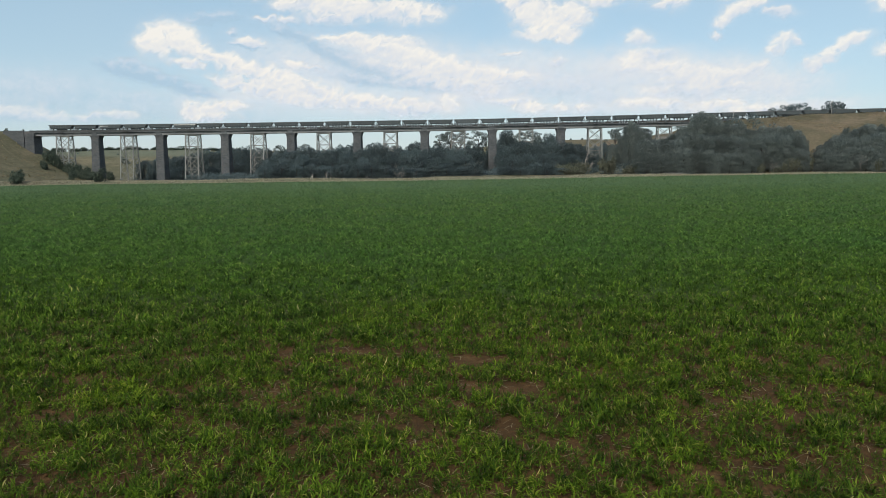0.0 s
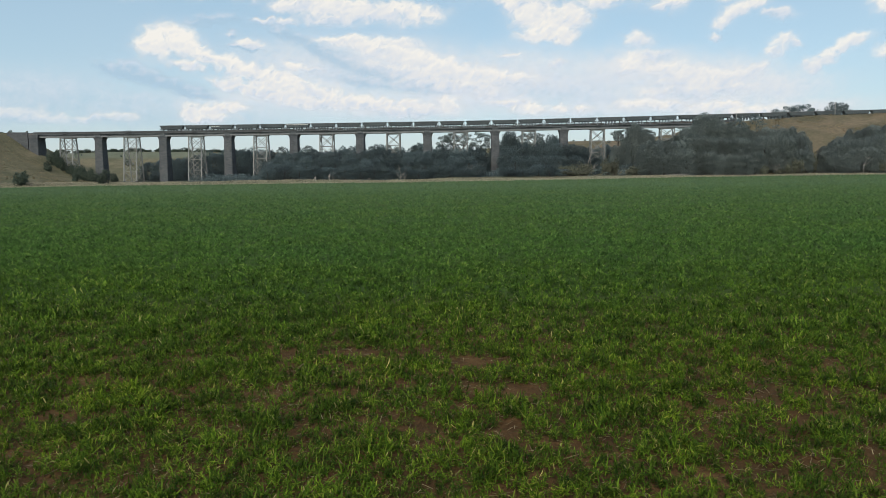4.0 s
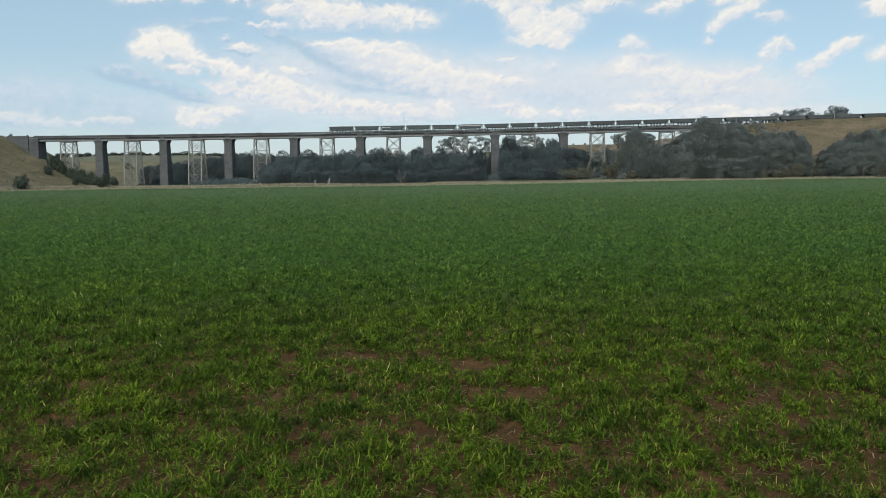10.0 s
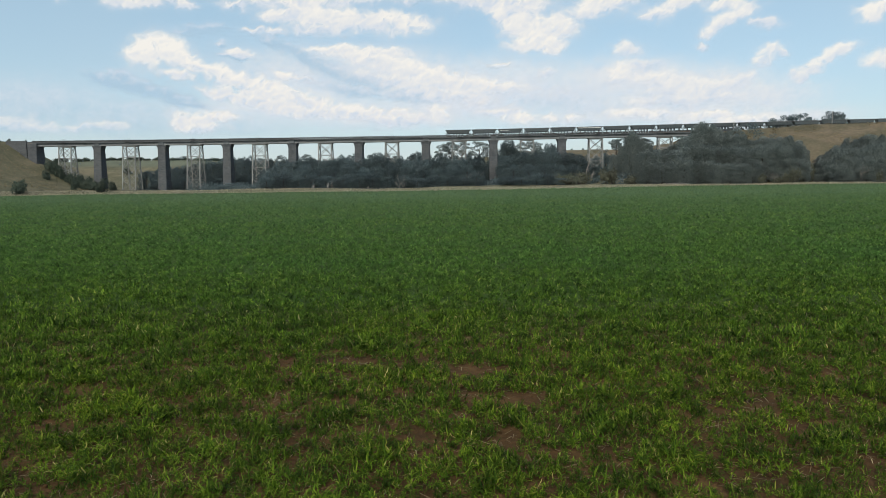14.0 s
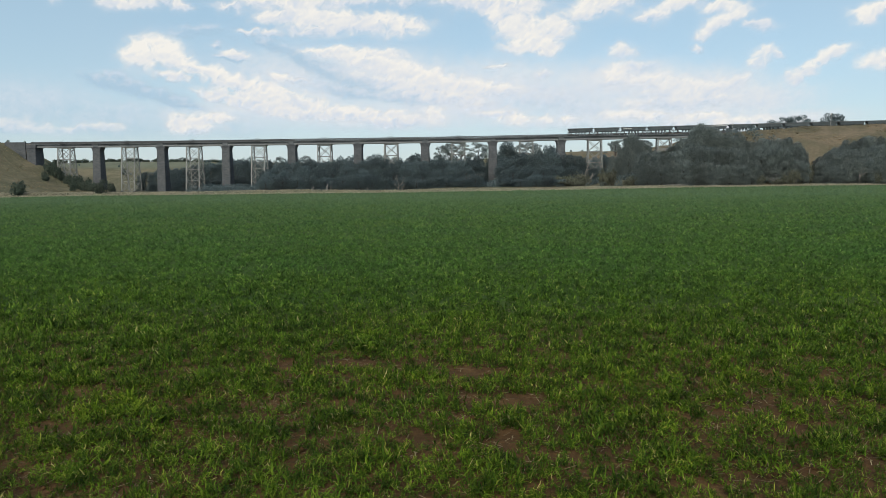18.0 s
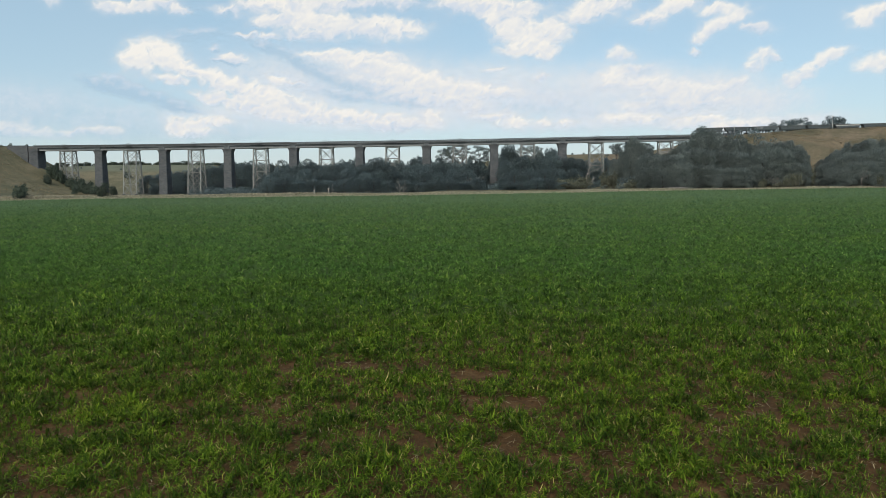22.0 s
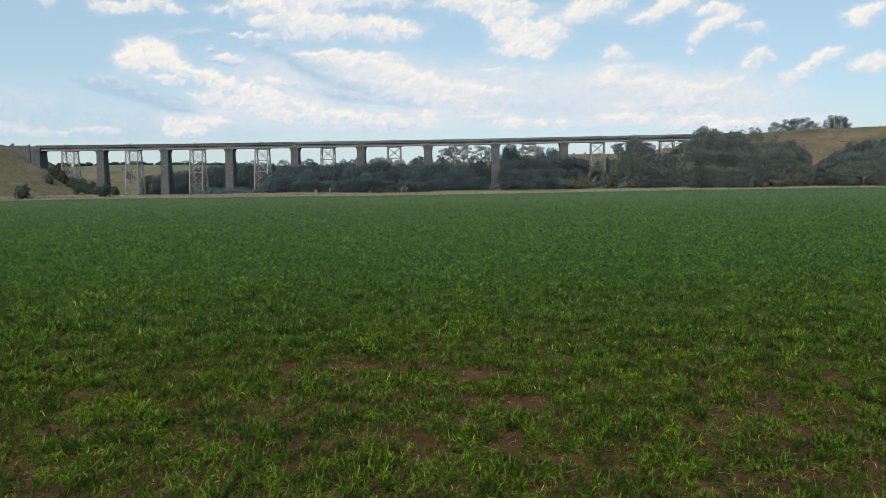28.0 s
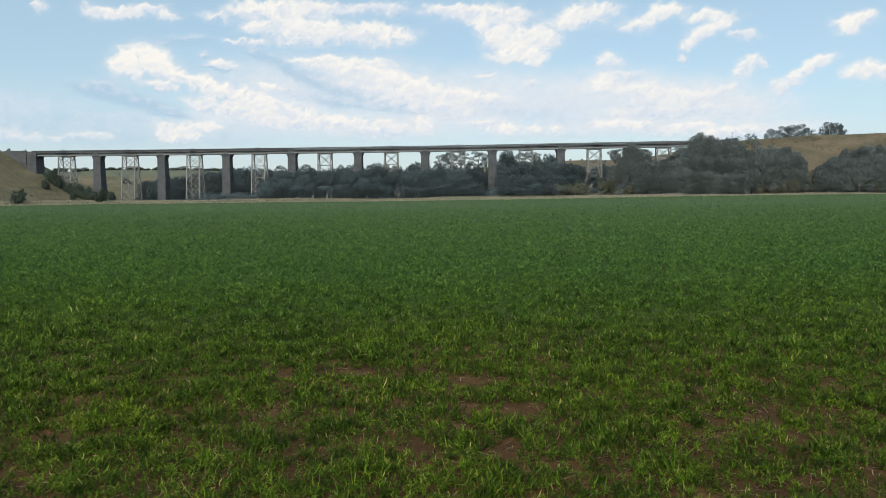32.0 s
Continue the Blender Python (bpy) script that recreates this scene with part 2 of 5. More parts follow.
def dry_mat():
    """Dry pasture: straw, olive and bare patches."""
    m, n, l, b = shade("dry_pasture", 0.95, 0, 0.1)
    v = place(n)
    col = ramp(n, l, grain(n, l, v, 0.045, 6, 0.7, 0.6), [(0.3, (0.066, 0.076, 0.050)), (0.48, (0.102, 0.102, 0.070)), (0.62, (0.145, 0.132, 0.094)), (0.8, (0.112, 0.098, 0.072))])
    col = mixc(n, l, 0.7, col, ramp(n, l, grain(n, l, v, 0.6, 6, 0.75), [(0.3, (0.6, 0.62, 0.6)), (0.7, (1.35, 1.3, 1.2))]), "MULTIPLY")
    # a green paddock lies far behind the viaduct; the right bank is browner
    sep = n.new("ShaderNodeSeparateXYZ")
    l.new(v, sep.inputs[0])
    east = calc(n, l, "MULTIPLY", calc(n, l, "SUBTRACT", sep.outputs[0], 60.0), 0.012, True)
    col = mixc(n, l, east, col, mixc(n, l, 1.0, col, (0.96, 0.88, 0.92), "MULTIPLY"))
    y = calc(n, l, "ADD", sep.outputs[1], calc(n, l, "MULTIPLY", sep.outputs[0], 0.05))
    band = calc(n, l, "MULTIPLY", calc(n, l, "MULTIPLY", calc(n, l, "SUBTRACT", y, 566.0), 0.1, True), calc(n, l, "MULTIPLY", calc(n, l, "SUBTRACT", 606.0, y), 0.2, True))
    band = calc(n, l, "MULTIPLY", band, calc(n, l, "MULTIPLY", calc(n, l, "SUBTRACT", -150.0, sep.outputs[0]), 0.02, True))
    turf = ramp(n, l, grain(n, l, v, 0.05, 5, 0.7), [(0.3, (0.086, 0.100, 0.072)), (0.7, (0.124, 0.138, 0.104))])
    l.new(mixc(n, l, band, col, turf), b.inputs["Base Color"])
    relief(n, l, b, grain(n, l, v, 1.5, 5), 0.8, 0.3)
    return m


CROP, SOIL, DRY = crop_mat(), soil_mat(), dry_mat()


# ---- building helpers ----
def part(name, bm, material, parent, label=""):
    """Links a bmesh or mesh as one part under a thing or part."""
    if isinstance(bm, bmesh.types.BMesh):
        me = bpy.data.meshes.new(name)
        bm.to_mesh(me)
        bm.free()
    else:
        me = bm
    if material is not None and not me.materials:
        me.materials.append(material)
    ob = new(name, me)
    ob.parent = parent
    if label:
        tagged(ob, label)
    return ob


def arrays(name, verts, faces, material, smooth=False):
    """Mesh from numpy arrays; faces all of one size."""
    me = bpy.data.meshes.new(name)
    k = faces.shape[1]
    me.vertices.add(len(verts))
    me.vertices.foreach_set("co", np.ascontiguousarray(verts, dtype=np.float32).ravel())
    me.loops.add(faces.size)
    me.loops.foreach_set("vertex_index", np.ascontiguousarray(faces, dtype=np.int32).ravel())
    me.polygons.add(len(faces))
    me.polygons.foreach_set("loop_start", np.arange(0, faces.size, k, dtype=np.int32))
    me.update(calc_edges=True)
    if smooth:
        me.polygons.foreach_set("use_smooth", np.ones(len(faces), dtype=bool))
    if material is not None:
        me.materials.append(material)
    return me


def box(bm, x0, x1, y0, y1, z0, z1):
    v = [bm.verts.new(p) for p in ((x0, y0, z0), (x1, y0, z0), (x1, y1, z0), (x0, y1, z0), (x0, y0, z1), (x1, y0, z1), (x1, y1, z1), (x0, y1, z1))]
    for f in ((0, 3, 2, 1), (4, 5, 6, 7), (0, 1, 5, 4), (1, 2, 6, 5), (2, 3, 7, 6), (3, 0, 4, 7)):
        bm.faces.new([v[i] for i in f])
    return v


def loft(bm, rings):
    """Skin through rings of equal count, closed at both ends."""
    rr = [[bm.verts.new(p) for p in r] for r in rings]
    k = len(rr[0])
    for a, b in zip(rr, rr[1:]):
        for i in range(k):
            bm.faces.new((a[i], a[(i + 1) % k], b[(i + 1) % k], b[i]))
    bm.faces.new(rr[0][::-1])
    bm.faces.new(rr[-1])


def beam(bm, p, q, w, h=None):
    """Rectangular bar from p to q."""
    p, q = Vector(p), Vector(q)
    d = (q - p).normalized()
    side = d.cross(Vector((0, 0, 1)))
    if side.length < 0.05:
        side = Vector((1, 0, 0))
    side.normalize()
    up = side.cross(d)
    h = h or w
    rings = [[c + side * (sx * w / 2) + up * (sz * h / 2) for sx, sz in ((-1, -1), (1, -1), (1, 1), (-1, 1))] for c in (p, q)]
    loft(bm, rings)


def tube(bm, points, radii, k=6):
    rings = []
    for i, p in enumerate(points):
        a, b = points[max(i - 1, 0)], points[min(i + 1, len(points) - 1)]
        d = (Vector(b) - Vector(a)).normalized()
        s = d.cross(Vector((0.31, 0.77, 0.2))).normalized()
        u = d.cross(s)
        rings.append([Vector(p) + (s * math.cos(6.2832 * j / k) + u * math.sin(6.2832 * j / k)) * radii[i] for j in range(k)])
    loft(bm, rings)


# ---- plan ----
# The viaduct's line: s metres along it from its first pier, d metres across it towards the field.
BX, BY, BA = -245.57, 419.10, -0.0568
BC, BS = math.cos(BA), math.sin(BA)
SPAN, SPANS = 39.6, 10


def on_line(s, d=0.0, z=0.0):
    return Vector((BX + s * BC + d * BS, BY + s * BS - d * BC, z))


def line_pose(s, z, rise=0.0):
    p = on_line(s)
    return Matrix.Translation((p.x, p.y, z)) @ pose(0, 0, 0, 0, 0, math.degrees(BA)) @ pose(0, 0, 0, 0, -math.degrees(rise), 0)


def rail_z(s):
    z = 29.55
    if s < 160:
        z += 0.4 * min((160 - s) / 150, 2.0) ** 2
    if s > 250:
        d = s - 250
        z += 0.0115 * (min(d, 260) - 25 * (1 - math.exp(-min(d, 260) / 25)))
    return z


def deck_z(s):
    z = 29.42 + (0.35 * ((120 - s) / 120) ** 2 if s < 120 else 0)
    return z + (0.0055 * (s - 250) if s > 250 else 0)


def smooth(a, b, x):
    t = min(max((x - a) / (b - a), 0.0), 1.0)
    return t * t * (3 - 2 * t)


def steps(x, xs, ys):
    return float(np.interp(x, xs, ys))


def field_edge(x):
    return steps(x, (-260, -150, -60, 0, 90, 200, 300), (282, 288, 284, 272, 288, 300, 304)) + 2.5 * math.sin(x * 0.07) + 1.5 * math.sin(x * 0.19 + 1)


def field_z(x, y):
    """The field falls away a little to its far edge, and rises to the right."""
    return steps(x, (-185, -138, -97, -31, 34, 99, 162), (-1.2, -0.6, -0.65, -0.6, -0.35, 0.1, 0.2)) * smooth(45, 275, y)


def ground_z(x, y):
    rx, ry = x - BX, y - BY
    s, d = rx * BC + ry * BS, rx * BS - ry * BC          # d > 0: on the field's side of the viaduct
    back = max(0.0, -d)
    left = steps(s + 0.40 * back, (-60, -26, -18, -12, -7, -2, 4, 10, 16.5, 29, 42, 56), (31.6, 31.2, 30.3, 26.8, 22.4, 18.6, 15.8, 13.0, 10.3, 5.0, 1.0, 0.0))
    right = steps(s, (325, 345, 372, 396, 420), (0.0, 4.0, 17.0, 28.5, rail_z(420) - 0.75))
    if s > 420:
        right = rail_z(s) - 0.75 + 1.9 * math.exp(-((d - 8) / 4.5) ** 2) * smooth(430, 458, s)
    lf = 1 - smooth(4, 128, d) if d > 0 else 1 - 0.25 * smooth(20, 160, -d)
    rf, shelf = 1.0, max(0.0, d - 9)
    if d > 0:
        lf, rf = 0.55 * lf + 0.45 * max(0, 1 - d / 118), 0.5 * (1 - smooth(2, 67, shelf)) + 0.5 * max(0, 1 - shelf / 65)
    z = max(left * lf, right * rf)
    far = (24.8 + 2.2 * (1 - smooth(-60, 60, s)) - 3.8 * smooth(90, 180, s) + 9.5 * smooth(220, 330, s)) * smooth(70, 205, -d)
    z = max(z, far)
    rough = smooth(field_edge(x) - 6, field_edge(x) + 25, y)
    n = noise.noise(Vector((x * 0.02, y * 0.02, 3.1))) * 1.4 + noise.noise(Vector((x * 0.07, y * 0.07, 7.7))) * 0.45
    near_track = smooth(4, 16, abs(d)) if (s < -18 or s > 398) else 1.0
    return z + rough * n * near_track * (1 - 0.75 * smooth(200, 400, -d)) + 0.5 * smooth(field_edge(x), field_edge(x) + 8, y) * (y < BY) + field_z(x, y) * (1 - smooth(field_edge(x), field_edge(x) + 11, y))


# ---- ground ----
def build_ground():
    def axis(edges, counts):
        out = []
        for (a, b), k in zip(zip(edges, edges[1:]), counts):
            out += list(np.linspace(a, b, k, endpoint=False))
        return out + [edges[-1]]
    xs = axis([-4800, -1200, -420, 420, 1200, 4800], [10, 26, 168, 26, 10])
    ys = axis([-2500, -300, -20, 20, 270, 460, 700, 1200, 4800], [8, 10, 10, 40, 64, 40, 16, 12])
    nx = len(xs)
    verts = [(x, y, ground_z(x, y)) for y in ys for x in xs]
    faces, mats = [], []
    for j in range(len(ys) - 1):
        for i in range(nx - 1):
            a = j * nx + i
            faces.append((a, a + 1, a + nx + 1, a + nx))
            mats.append(0 if (ys[j] + ys[j + 1]) / 2 < field_edge(xs[i]) and abs(xs[i]) < 900 and ys[j] > -200 else 1)
    me = bpy.data.meshes.new("ground")
    me.from_pydata(verts, [], faces)
    me.materials.append(SOIL)
    me.materials.append(DRY)
    me.polygons.foreach_set("material_index", np.array(mats, dtype=np.int32))
    me.polygons.foreach_set("use_smooth", np.ones(len(faces), dtype=bool))
    tagged(new("ground", me), "red-brown tilled field with dry grassy valley sides beyond", "ground", kind="structure")


build_ground()


# ---- viaduct ----
viaduct = tagged(new("viaduct"), "long railway viaduct with dark bluestone piers and pale steel trestles", "viaduct")
viaduct.matrix_world = Matrix.Translation(on_line(0, 0, 0)) @ pose(0, 0, 0, 0, 0, math.degrees(BA))


def rect(hx, hy, z, c=0.25):
    """Chamfered rectangle ring."""
    return [(hx - c, -hy, z), (hx, -hy + c, z), (hx, hy - c, z), (hx - c, hy, z), (-hx + c, hy, z), (-hx, hy - c, z), (-hx, -hy + c, z), (-hx + c, -hy, z)]


def local_ground(s):
    return min(ground_z(*on_line(s, d).xy) for d in (-5, 0, 5))


def stone_pier(s):
    top = deck_z(s) - 2.05
    base = local_ground(s) - 1.2
    h = top - base
    rings = []
    # splayed plinth, battered shaft, curved corbel under the girders
    for z, hx, hy in ((0, 2.9, 4.2), (1.6, 2.85, 4.1), (1.75, 2.65, 3.9)):
        if z < h - 8:
            rings.append(rect(hx, hy, base + z))
    z0 = max(h - 27, 2.0 if rings else 0.0)
    for k in range(5):
        z = z0 + (h - 3.4 - z0) * k / 4
        t = (h - z) / 29
        rings.append(rect(2.3 + 0.35 * t, 2.45 + 1.35 * t, base + z))
    for dz, out in ((2.6, 0.03), (1.8, 0.14), (1.1, 0.34), (0.6, 0.66), (0.45, 0.74), (0.0, 0.74)):
        rings.append(rect(2.32 + out, 2.5 + out * 0.35, top - dz))
    bm = bmesh.new()
    loft(bm, rings)
    ob = part("stone_pier", bm, STONE, viaduct, "tapering dark bluestone pier")
    ob.location = (s, 0, 0)
    # cutwater courses that stand proud of the shaft
    for z in (h * 0.36, h * 0.68):
        if z > z0:
            bm = bmesh.new()
            t = (h - z) / 29
            loft(bm, [rect(2.36 + 0.35 * t, 2.51 + 1.35 * t, base + z), rect(2.36 + 0.35 * t, 2.51 + 1.35 * t, base + z + 0.5)])
            part("string_course", bm, STONE, ob)
    # block of masonry between the girders, up to the parapet
    bm = bmesh.new()
    loft(bm, [rect(1.7, 3.0, top - 0.02), rect(1.7, 3.0, deck_z(s) - 0.1)])
    part("pier_cap", bm, GIRDER, ob)
    return ob


def trestle(s):
    """Steel tower under mid-span: four legs, struts and crossed braces on all faces."""
    top = deck_z(s) - 2.3
    tower = tagged(new("trestle"), "riveted pale grey steel trestle tower")
    tower.parent = viaduct
    tower.location = (s, 0, 0)

    def leg_at(sx, sy, z):
        t = (top - z) / 27.0
        return Vector((sx * (3.75 + 0.22 * t), sy * (2.1 + 2.5 * t), z))
    corners = ((-1, -1), (1, -1), (1, 1), (-1, 1))
    feet = {c: ground_z(*on_line(s + c[0] * 3.9, -c[1] * 4.5).xy) - 0.3 for c in corners}
    for c in corners:
        bm = bmesh.new()
        beam(bm, leg_at(*c, feet[c]), leg_at(*c, top), 0.55, 0.5)
        part("leg", bm, STEEL, tower)
        bm = bmesh.new()
        f = leg_at(*c, feet[c])
        box(bm, f.x - 0.7, f.x + 0.7, f.y - 0.7, f.y + 0.7, f.z - 0.6, f.z + 0.75)
        part("footing", bm, STONE, tower)
    levels = [top - 0.25]
    low_z = min(feet.values())
    n = max(1, round((top - low_z) / 7.0))
    panel = (top - low_z) / n
    for k in range(1, n + 1):
        levels.append(top - panel * k + (0.9 if k == n else 0))
    for k, z in enumerate(levels):
        for a, b in zip(corners, corners[1:] + corners[:1]):
            if z < max(feet[a], feet[b]) + 0.3:
                continue
            bm = bmesh.new()
            beam(bm, leg_at(*a, z), leg_at(*b, z), 0.2, 0.26)
            part("strut", bm, STEEL, tower)
            if k + 1 < len(levels):
                zl = max(levels[k + 1], max(feet[a], feet[b]) + 0.4)
                for p, q in ((a, b), (b, a)):
                    bm = bmesh.new()
                    off = 0.1 if p is a else -0.1
                    nrm = Vector(((a[0] + b[0]) / 2, (a[1] + b[1]) / 2, 0)) * off
                    beam(bm, leg_at(*p, z) + nrm, leg_at(*q, zl) + nrm, 0.2, 0.27)
                    part("brace", bm, STEEL, tower)
    bm = bmesh.new()
    for y in (-2.1, 2.1):
        box(bm, -4.6, 4.6, y - 0.35, y + 0.35, top - 0.02, top + 0.32)
    part("bearing_beam", bm, STEEL, tower)


def span_girder(k):
    s0, s1 = k * SPAN, (k + 1) * SPAN
    z0, z1 = deck_z(s0), deck_z(s1)
    for y in (-2.35, 2.35):
        bm = bmesh.new()
        def run(dy0, dy1, a, b):
            r = [[(s, y + dy, z + dz) for dy, dz in ((dy0, a), (dy1, a), (dy1, b), (dy0, b))] for s, z in ((s0 + 0.03, z0), (s1 - 0.03, z1))]
            loft(bm, r)
        run(-0.03, 0.03, -1.9, -0.45)
        web = part("girder", bm, GIRDER, viaduct, "grey plate girder with stiffeners")
        bm = bmesh.new()
        run(-0.42, 0.42, -0.44, -0.3)
        part("top_flange", bm, GIRDER, web)
        bm = bmesh.new()
        run(-0.45, 0.45, -2.0, -1.88)
        run(-0.36, -0.28, -1.87, -1.3)
        run(0.28, 0.36, -1.87, -1.3)
        part("bottom_flange", bm, FLANGE, web, "paler riveted bottom flange")
        bm = bmesh.new()
        for i in range(1, 24):
            s = s0 + SPAN * i / 24
            z = z0 + (z1 - z0) * i / 24
            box(bm, s - 0.06, s + 0.06, y - 0.3, y + 0.3, z - 1.3, z - 0.46)
        tagged(part("web_stiffening", bm, GIRDER, web), kind="stuff")
    bm = bmesh.new()
    loft(bm, [[(s, dy, z + dz) for dy, dz in ((-3.3, -0.28), (3.3, -0.28), (3.3, 0.0), (-3.3, 0.0))] for s, z in ((s0 + 0.02, z0), (s1 - 0.02, z1))])
    part("deck_slab", bm, GIRDER, viaduct)
    for side in (-1, 1):
        bm = bmesh.new()
        y = 3.15 * side
        high = 0.96 if k < 4 else 0.32      # solid plates on the first spans, open balusters beyond
        loft(bm, [[(s, y + dy, z + dz) for dy, dz in ((-0.16, 0.95), (0.16, 0.95), (0.16, 1.26), (-0.16, 1.26))] for s, z in ((s0 + 0.02, z0), (s1 - 0.02, z1))])
        part("top_rail", bm, PARAPET, viaduct, "dark iron parapet rail")
        bm = bmesh.new()
        loft(bm, [[(s, y + dy, z + dz) for dy, dz in ((-0.12, 0.0), (0.12, 0.0), (0.12, high), (-0.12, high))] for s, z in ((s0 + 0.02, z0), (s1 - 0.02, z1))])
        part("kerb_rail", bm, PARAPET, viaduct)


def parapet_posts():
    bm = bmesh.new()
    box(bm, -0.34, 0.34, -0.14, 0.14, 0.3, 0.97)
    me = bpy.data.meshes.new("parapet_post")
    bm.to_mesh(me)
    bm.free()
    me.materials.append(PARAPET)
    rest = bmesh.new()
    step = 1.44
    for i in range(int(SPAN * SPANS / step)):
        s = 0.7 + i * step
        if s < 4 * SPAN:
            continue
        ob = part("parapet_post", me, None, viaduct)
        ob.location = (s, -3.15, deck_z(s))
        box(rest, s - 0.34, s + 0.34, 3.01, 3.29, deck_z(s) + 0.3, deck_z(s) + 0.97)
    far = part("parapet_posts", rest, PARAPET, viaduct)
    tagged(far, kind="stuff")


def refuge(s, side):
    """Small lookout bay with a hand rail above each tower."""
    z = deck_z(s)
    bay = new("refuge_bay")
    bay.parent = viaduct
    bay.location = (s, side * 3.75, z)
    bm = bmesh.new()
    box(bm, -1.3, 1.3, -0.45, 0.45, -0.25, -0.05)
    part("floor_plate", bm, PARAPET, bay)
    for ds in (-1.25, 0, 1.25):
        bm = bmesh.new()
        beam(bm, (ds, side * 0.4, -0.1), (ds, side * 0.4, 1.75), 0.1)
        part("post", bm, PARAPET, bay)
    for dz in (1.0, 1.7):
        bm = bmesh.new()
        beam(bm, (-1.3, side * 0.4, dz), (1.3, side * 0.4, dz), 0.1)
        part("hand_rail", bm, PARAPET, bay)


def abutments():
    z = deck_z(0)
    # first abutment: tower, then the stepped wing wall that runs into the hill
    bm = bmesh.new()
    b = local_ground(1) - 4
    loft(bm, [rect(3.1, 4.4, b), rect(2.8, 3.8, z - 2.6), rect(3.1, 3.9, z - 2.4), rect(3.1, 3.9, z - 0.3)])
    ob = part("abutment_tower", bm, STONE, viaduct, "bluestone abutment tower in the hillside")
    ob.location = (0.0, 0, 0)
    for side in (-1, 1):
        bm = bmesh.new()
        y0, y1 = sorted((side * 3.0, side * 3.9))
        r0 = [(-3.3, y0, b - 2), (-3.3, y1, b - 2), (-3.3, y1, z + 1.25), (-3.3, y0, z + 1.25)]
        r1 = [(-16, y0, b + 4), (-16, y1, b + 4), (-16, y1, z + 1.4), (-16, y0, z + 1.4)]
        loft(bm, [r0, r1])
        part("wing_wall", bm, STONE, viaduct, "dark bluestone wing wall")
    bm = bmesh.new()
    box(bm, -19, 0, -3.0, 3.0, z - 6, z - 0.02)
    part("abutment_fill", bm, BALLAST, viaduct)
    z = deck_z(SPAN * SPANS)
    e = SPAN * SPANS
    bm = bmesh.new()
    b = local_ground(e) - 5
    loft(bm, [rect(3.1, 4.4, b), rect(2.8, 3.8, z - 2.6), rect(3.1, 3.9, z - 2.4), rect(3.1, 3.9, z - 0.3)])
    ob = part("abutment_tower", bm, STONE, viaduct, "bluestone abutment tower in the hillside")
    ob.location = (e, 0, 0)
    for side in (-1, 1):
        bm = bmesh.new()
        y0, y1 = sorted((side * 3.0, side * 3.9))
        loft(bm, [[(x, y0, b), (x, y1, b), (x, y1, zz), (x, y0, zz)] for x, zz in ((e + 3.3, z + 1.25), (e + 14, z + 1.35))])
        part("wing_wall", bm, STONE, viaduct, "dark bluestone wing wall")
        bm = bmesh.new()
        loft(bm, [[(x, y0 - 0.15, b), (x, y1 + 0.15, b), (x, y1 + 0.15, zz), (x, y0 - 0.15, zz)] for x, zz in ((e + 14.02, z + 2.1), (e + 20.5, z + 2.1))])
        part("end_pilaster", bm, STONE, viaduct, "low dark stone end block of the parapet")


abutments()
for k in range(1, SPANS):
    stone_pier(k * SPAN)
for k in range(SPANS):
    trestle((k + 0.5) * SPAN - 0.3)
    span_girder(k)
for k in range(SPANS):
    refuge((k + 0.5) * SPAN, -1)


# ---- railway ----
def build_track():
    track = tagged(new("railway_track"), "single railway track with rusty rails on sleepers and ballast", "railway", kind="structure")
    stations = [s for s in range(-400, 1301, 10)]
    for y in (-0.8, 0.8):
        bm = bmesh.new()
        rings = [[on_line(s, y + dy, rail_z(s) + dz) for dy, dz in ((-0.07, -0.17), (0.07, -0.17), (0.035, 0), (-0.035, 0))] for s in stations]
        loft(bm, rings)
        part("rail", bm, RAIL, track)
    bm = bmesh.new()
    loft(bm, [[on_line(s, dy, rail_z(s) + dz) for dy, dz in ((-2.9, -0.95), (2.9, -0.95), (1.7, -0.3), (-1.7, -0.3))] for s in stations if s > 396])
    loft(bm, [[on_line(s, dy, rail_z(s) + dz) for dy, dz in ((-2.9, -0.95), (2.9, -0.95), (1.7, -0.3), (-1.7, -0.3))] for s in stations if s < 1])
    part("ballast_bed", bm, BALLAST, track)
    bm = bmesh.new()
    loft(bm, [[on_line(s, dy, z) for dy, z in ((-2.2, deck_z(s) - 0.01), (2.2, deck_z(s) - 0.01), (1.9, rail_z(s) - 0.27), (-1.9, rail_z(s) - 0.27))] for s in range(0, 397, 6)])
    part("deck_ballast", bm, BALLAST, track)
    bm = bmesh.new()
    for i in range(0, 820):
        s = -60 + i * 0.75
        z = rail_z(s)
        c = [on_line(s + a, d) for a, d in ((-0.12, -1.3), (0.12, -1.3), (0.12, 1.3), (-0.12, 1.3))]
        loft(bm, [[(p.x, p.y, z - 0.31) for p in c], [(p.x, p.y, z - 0.17) for p in c]])
    tagged(part("sleepers", bm, TIMBER, track), kind="stuff")


build_track()


# ---- hopper wagons ----
PITCH = 15.25


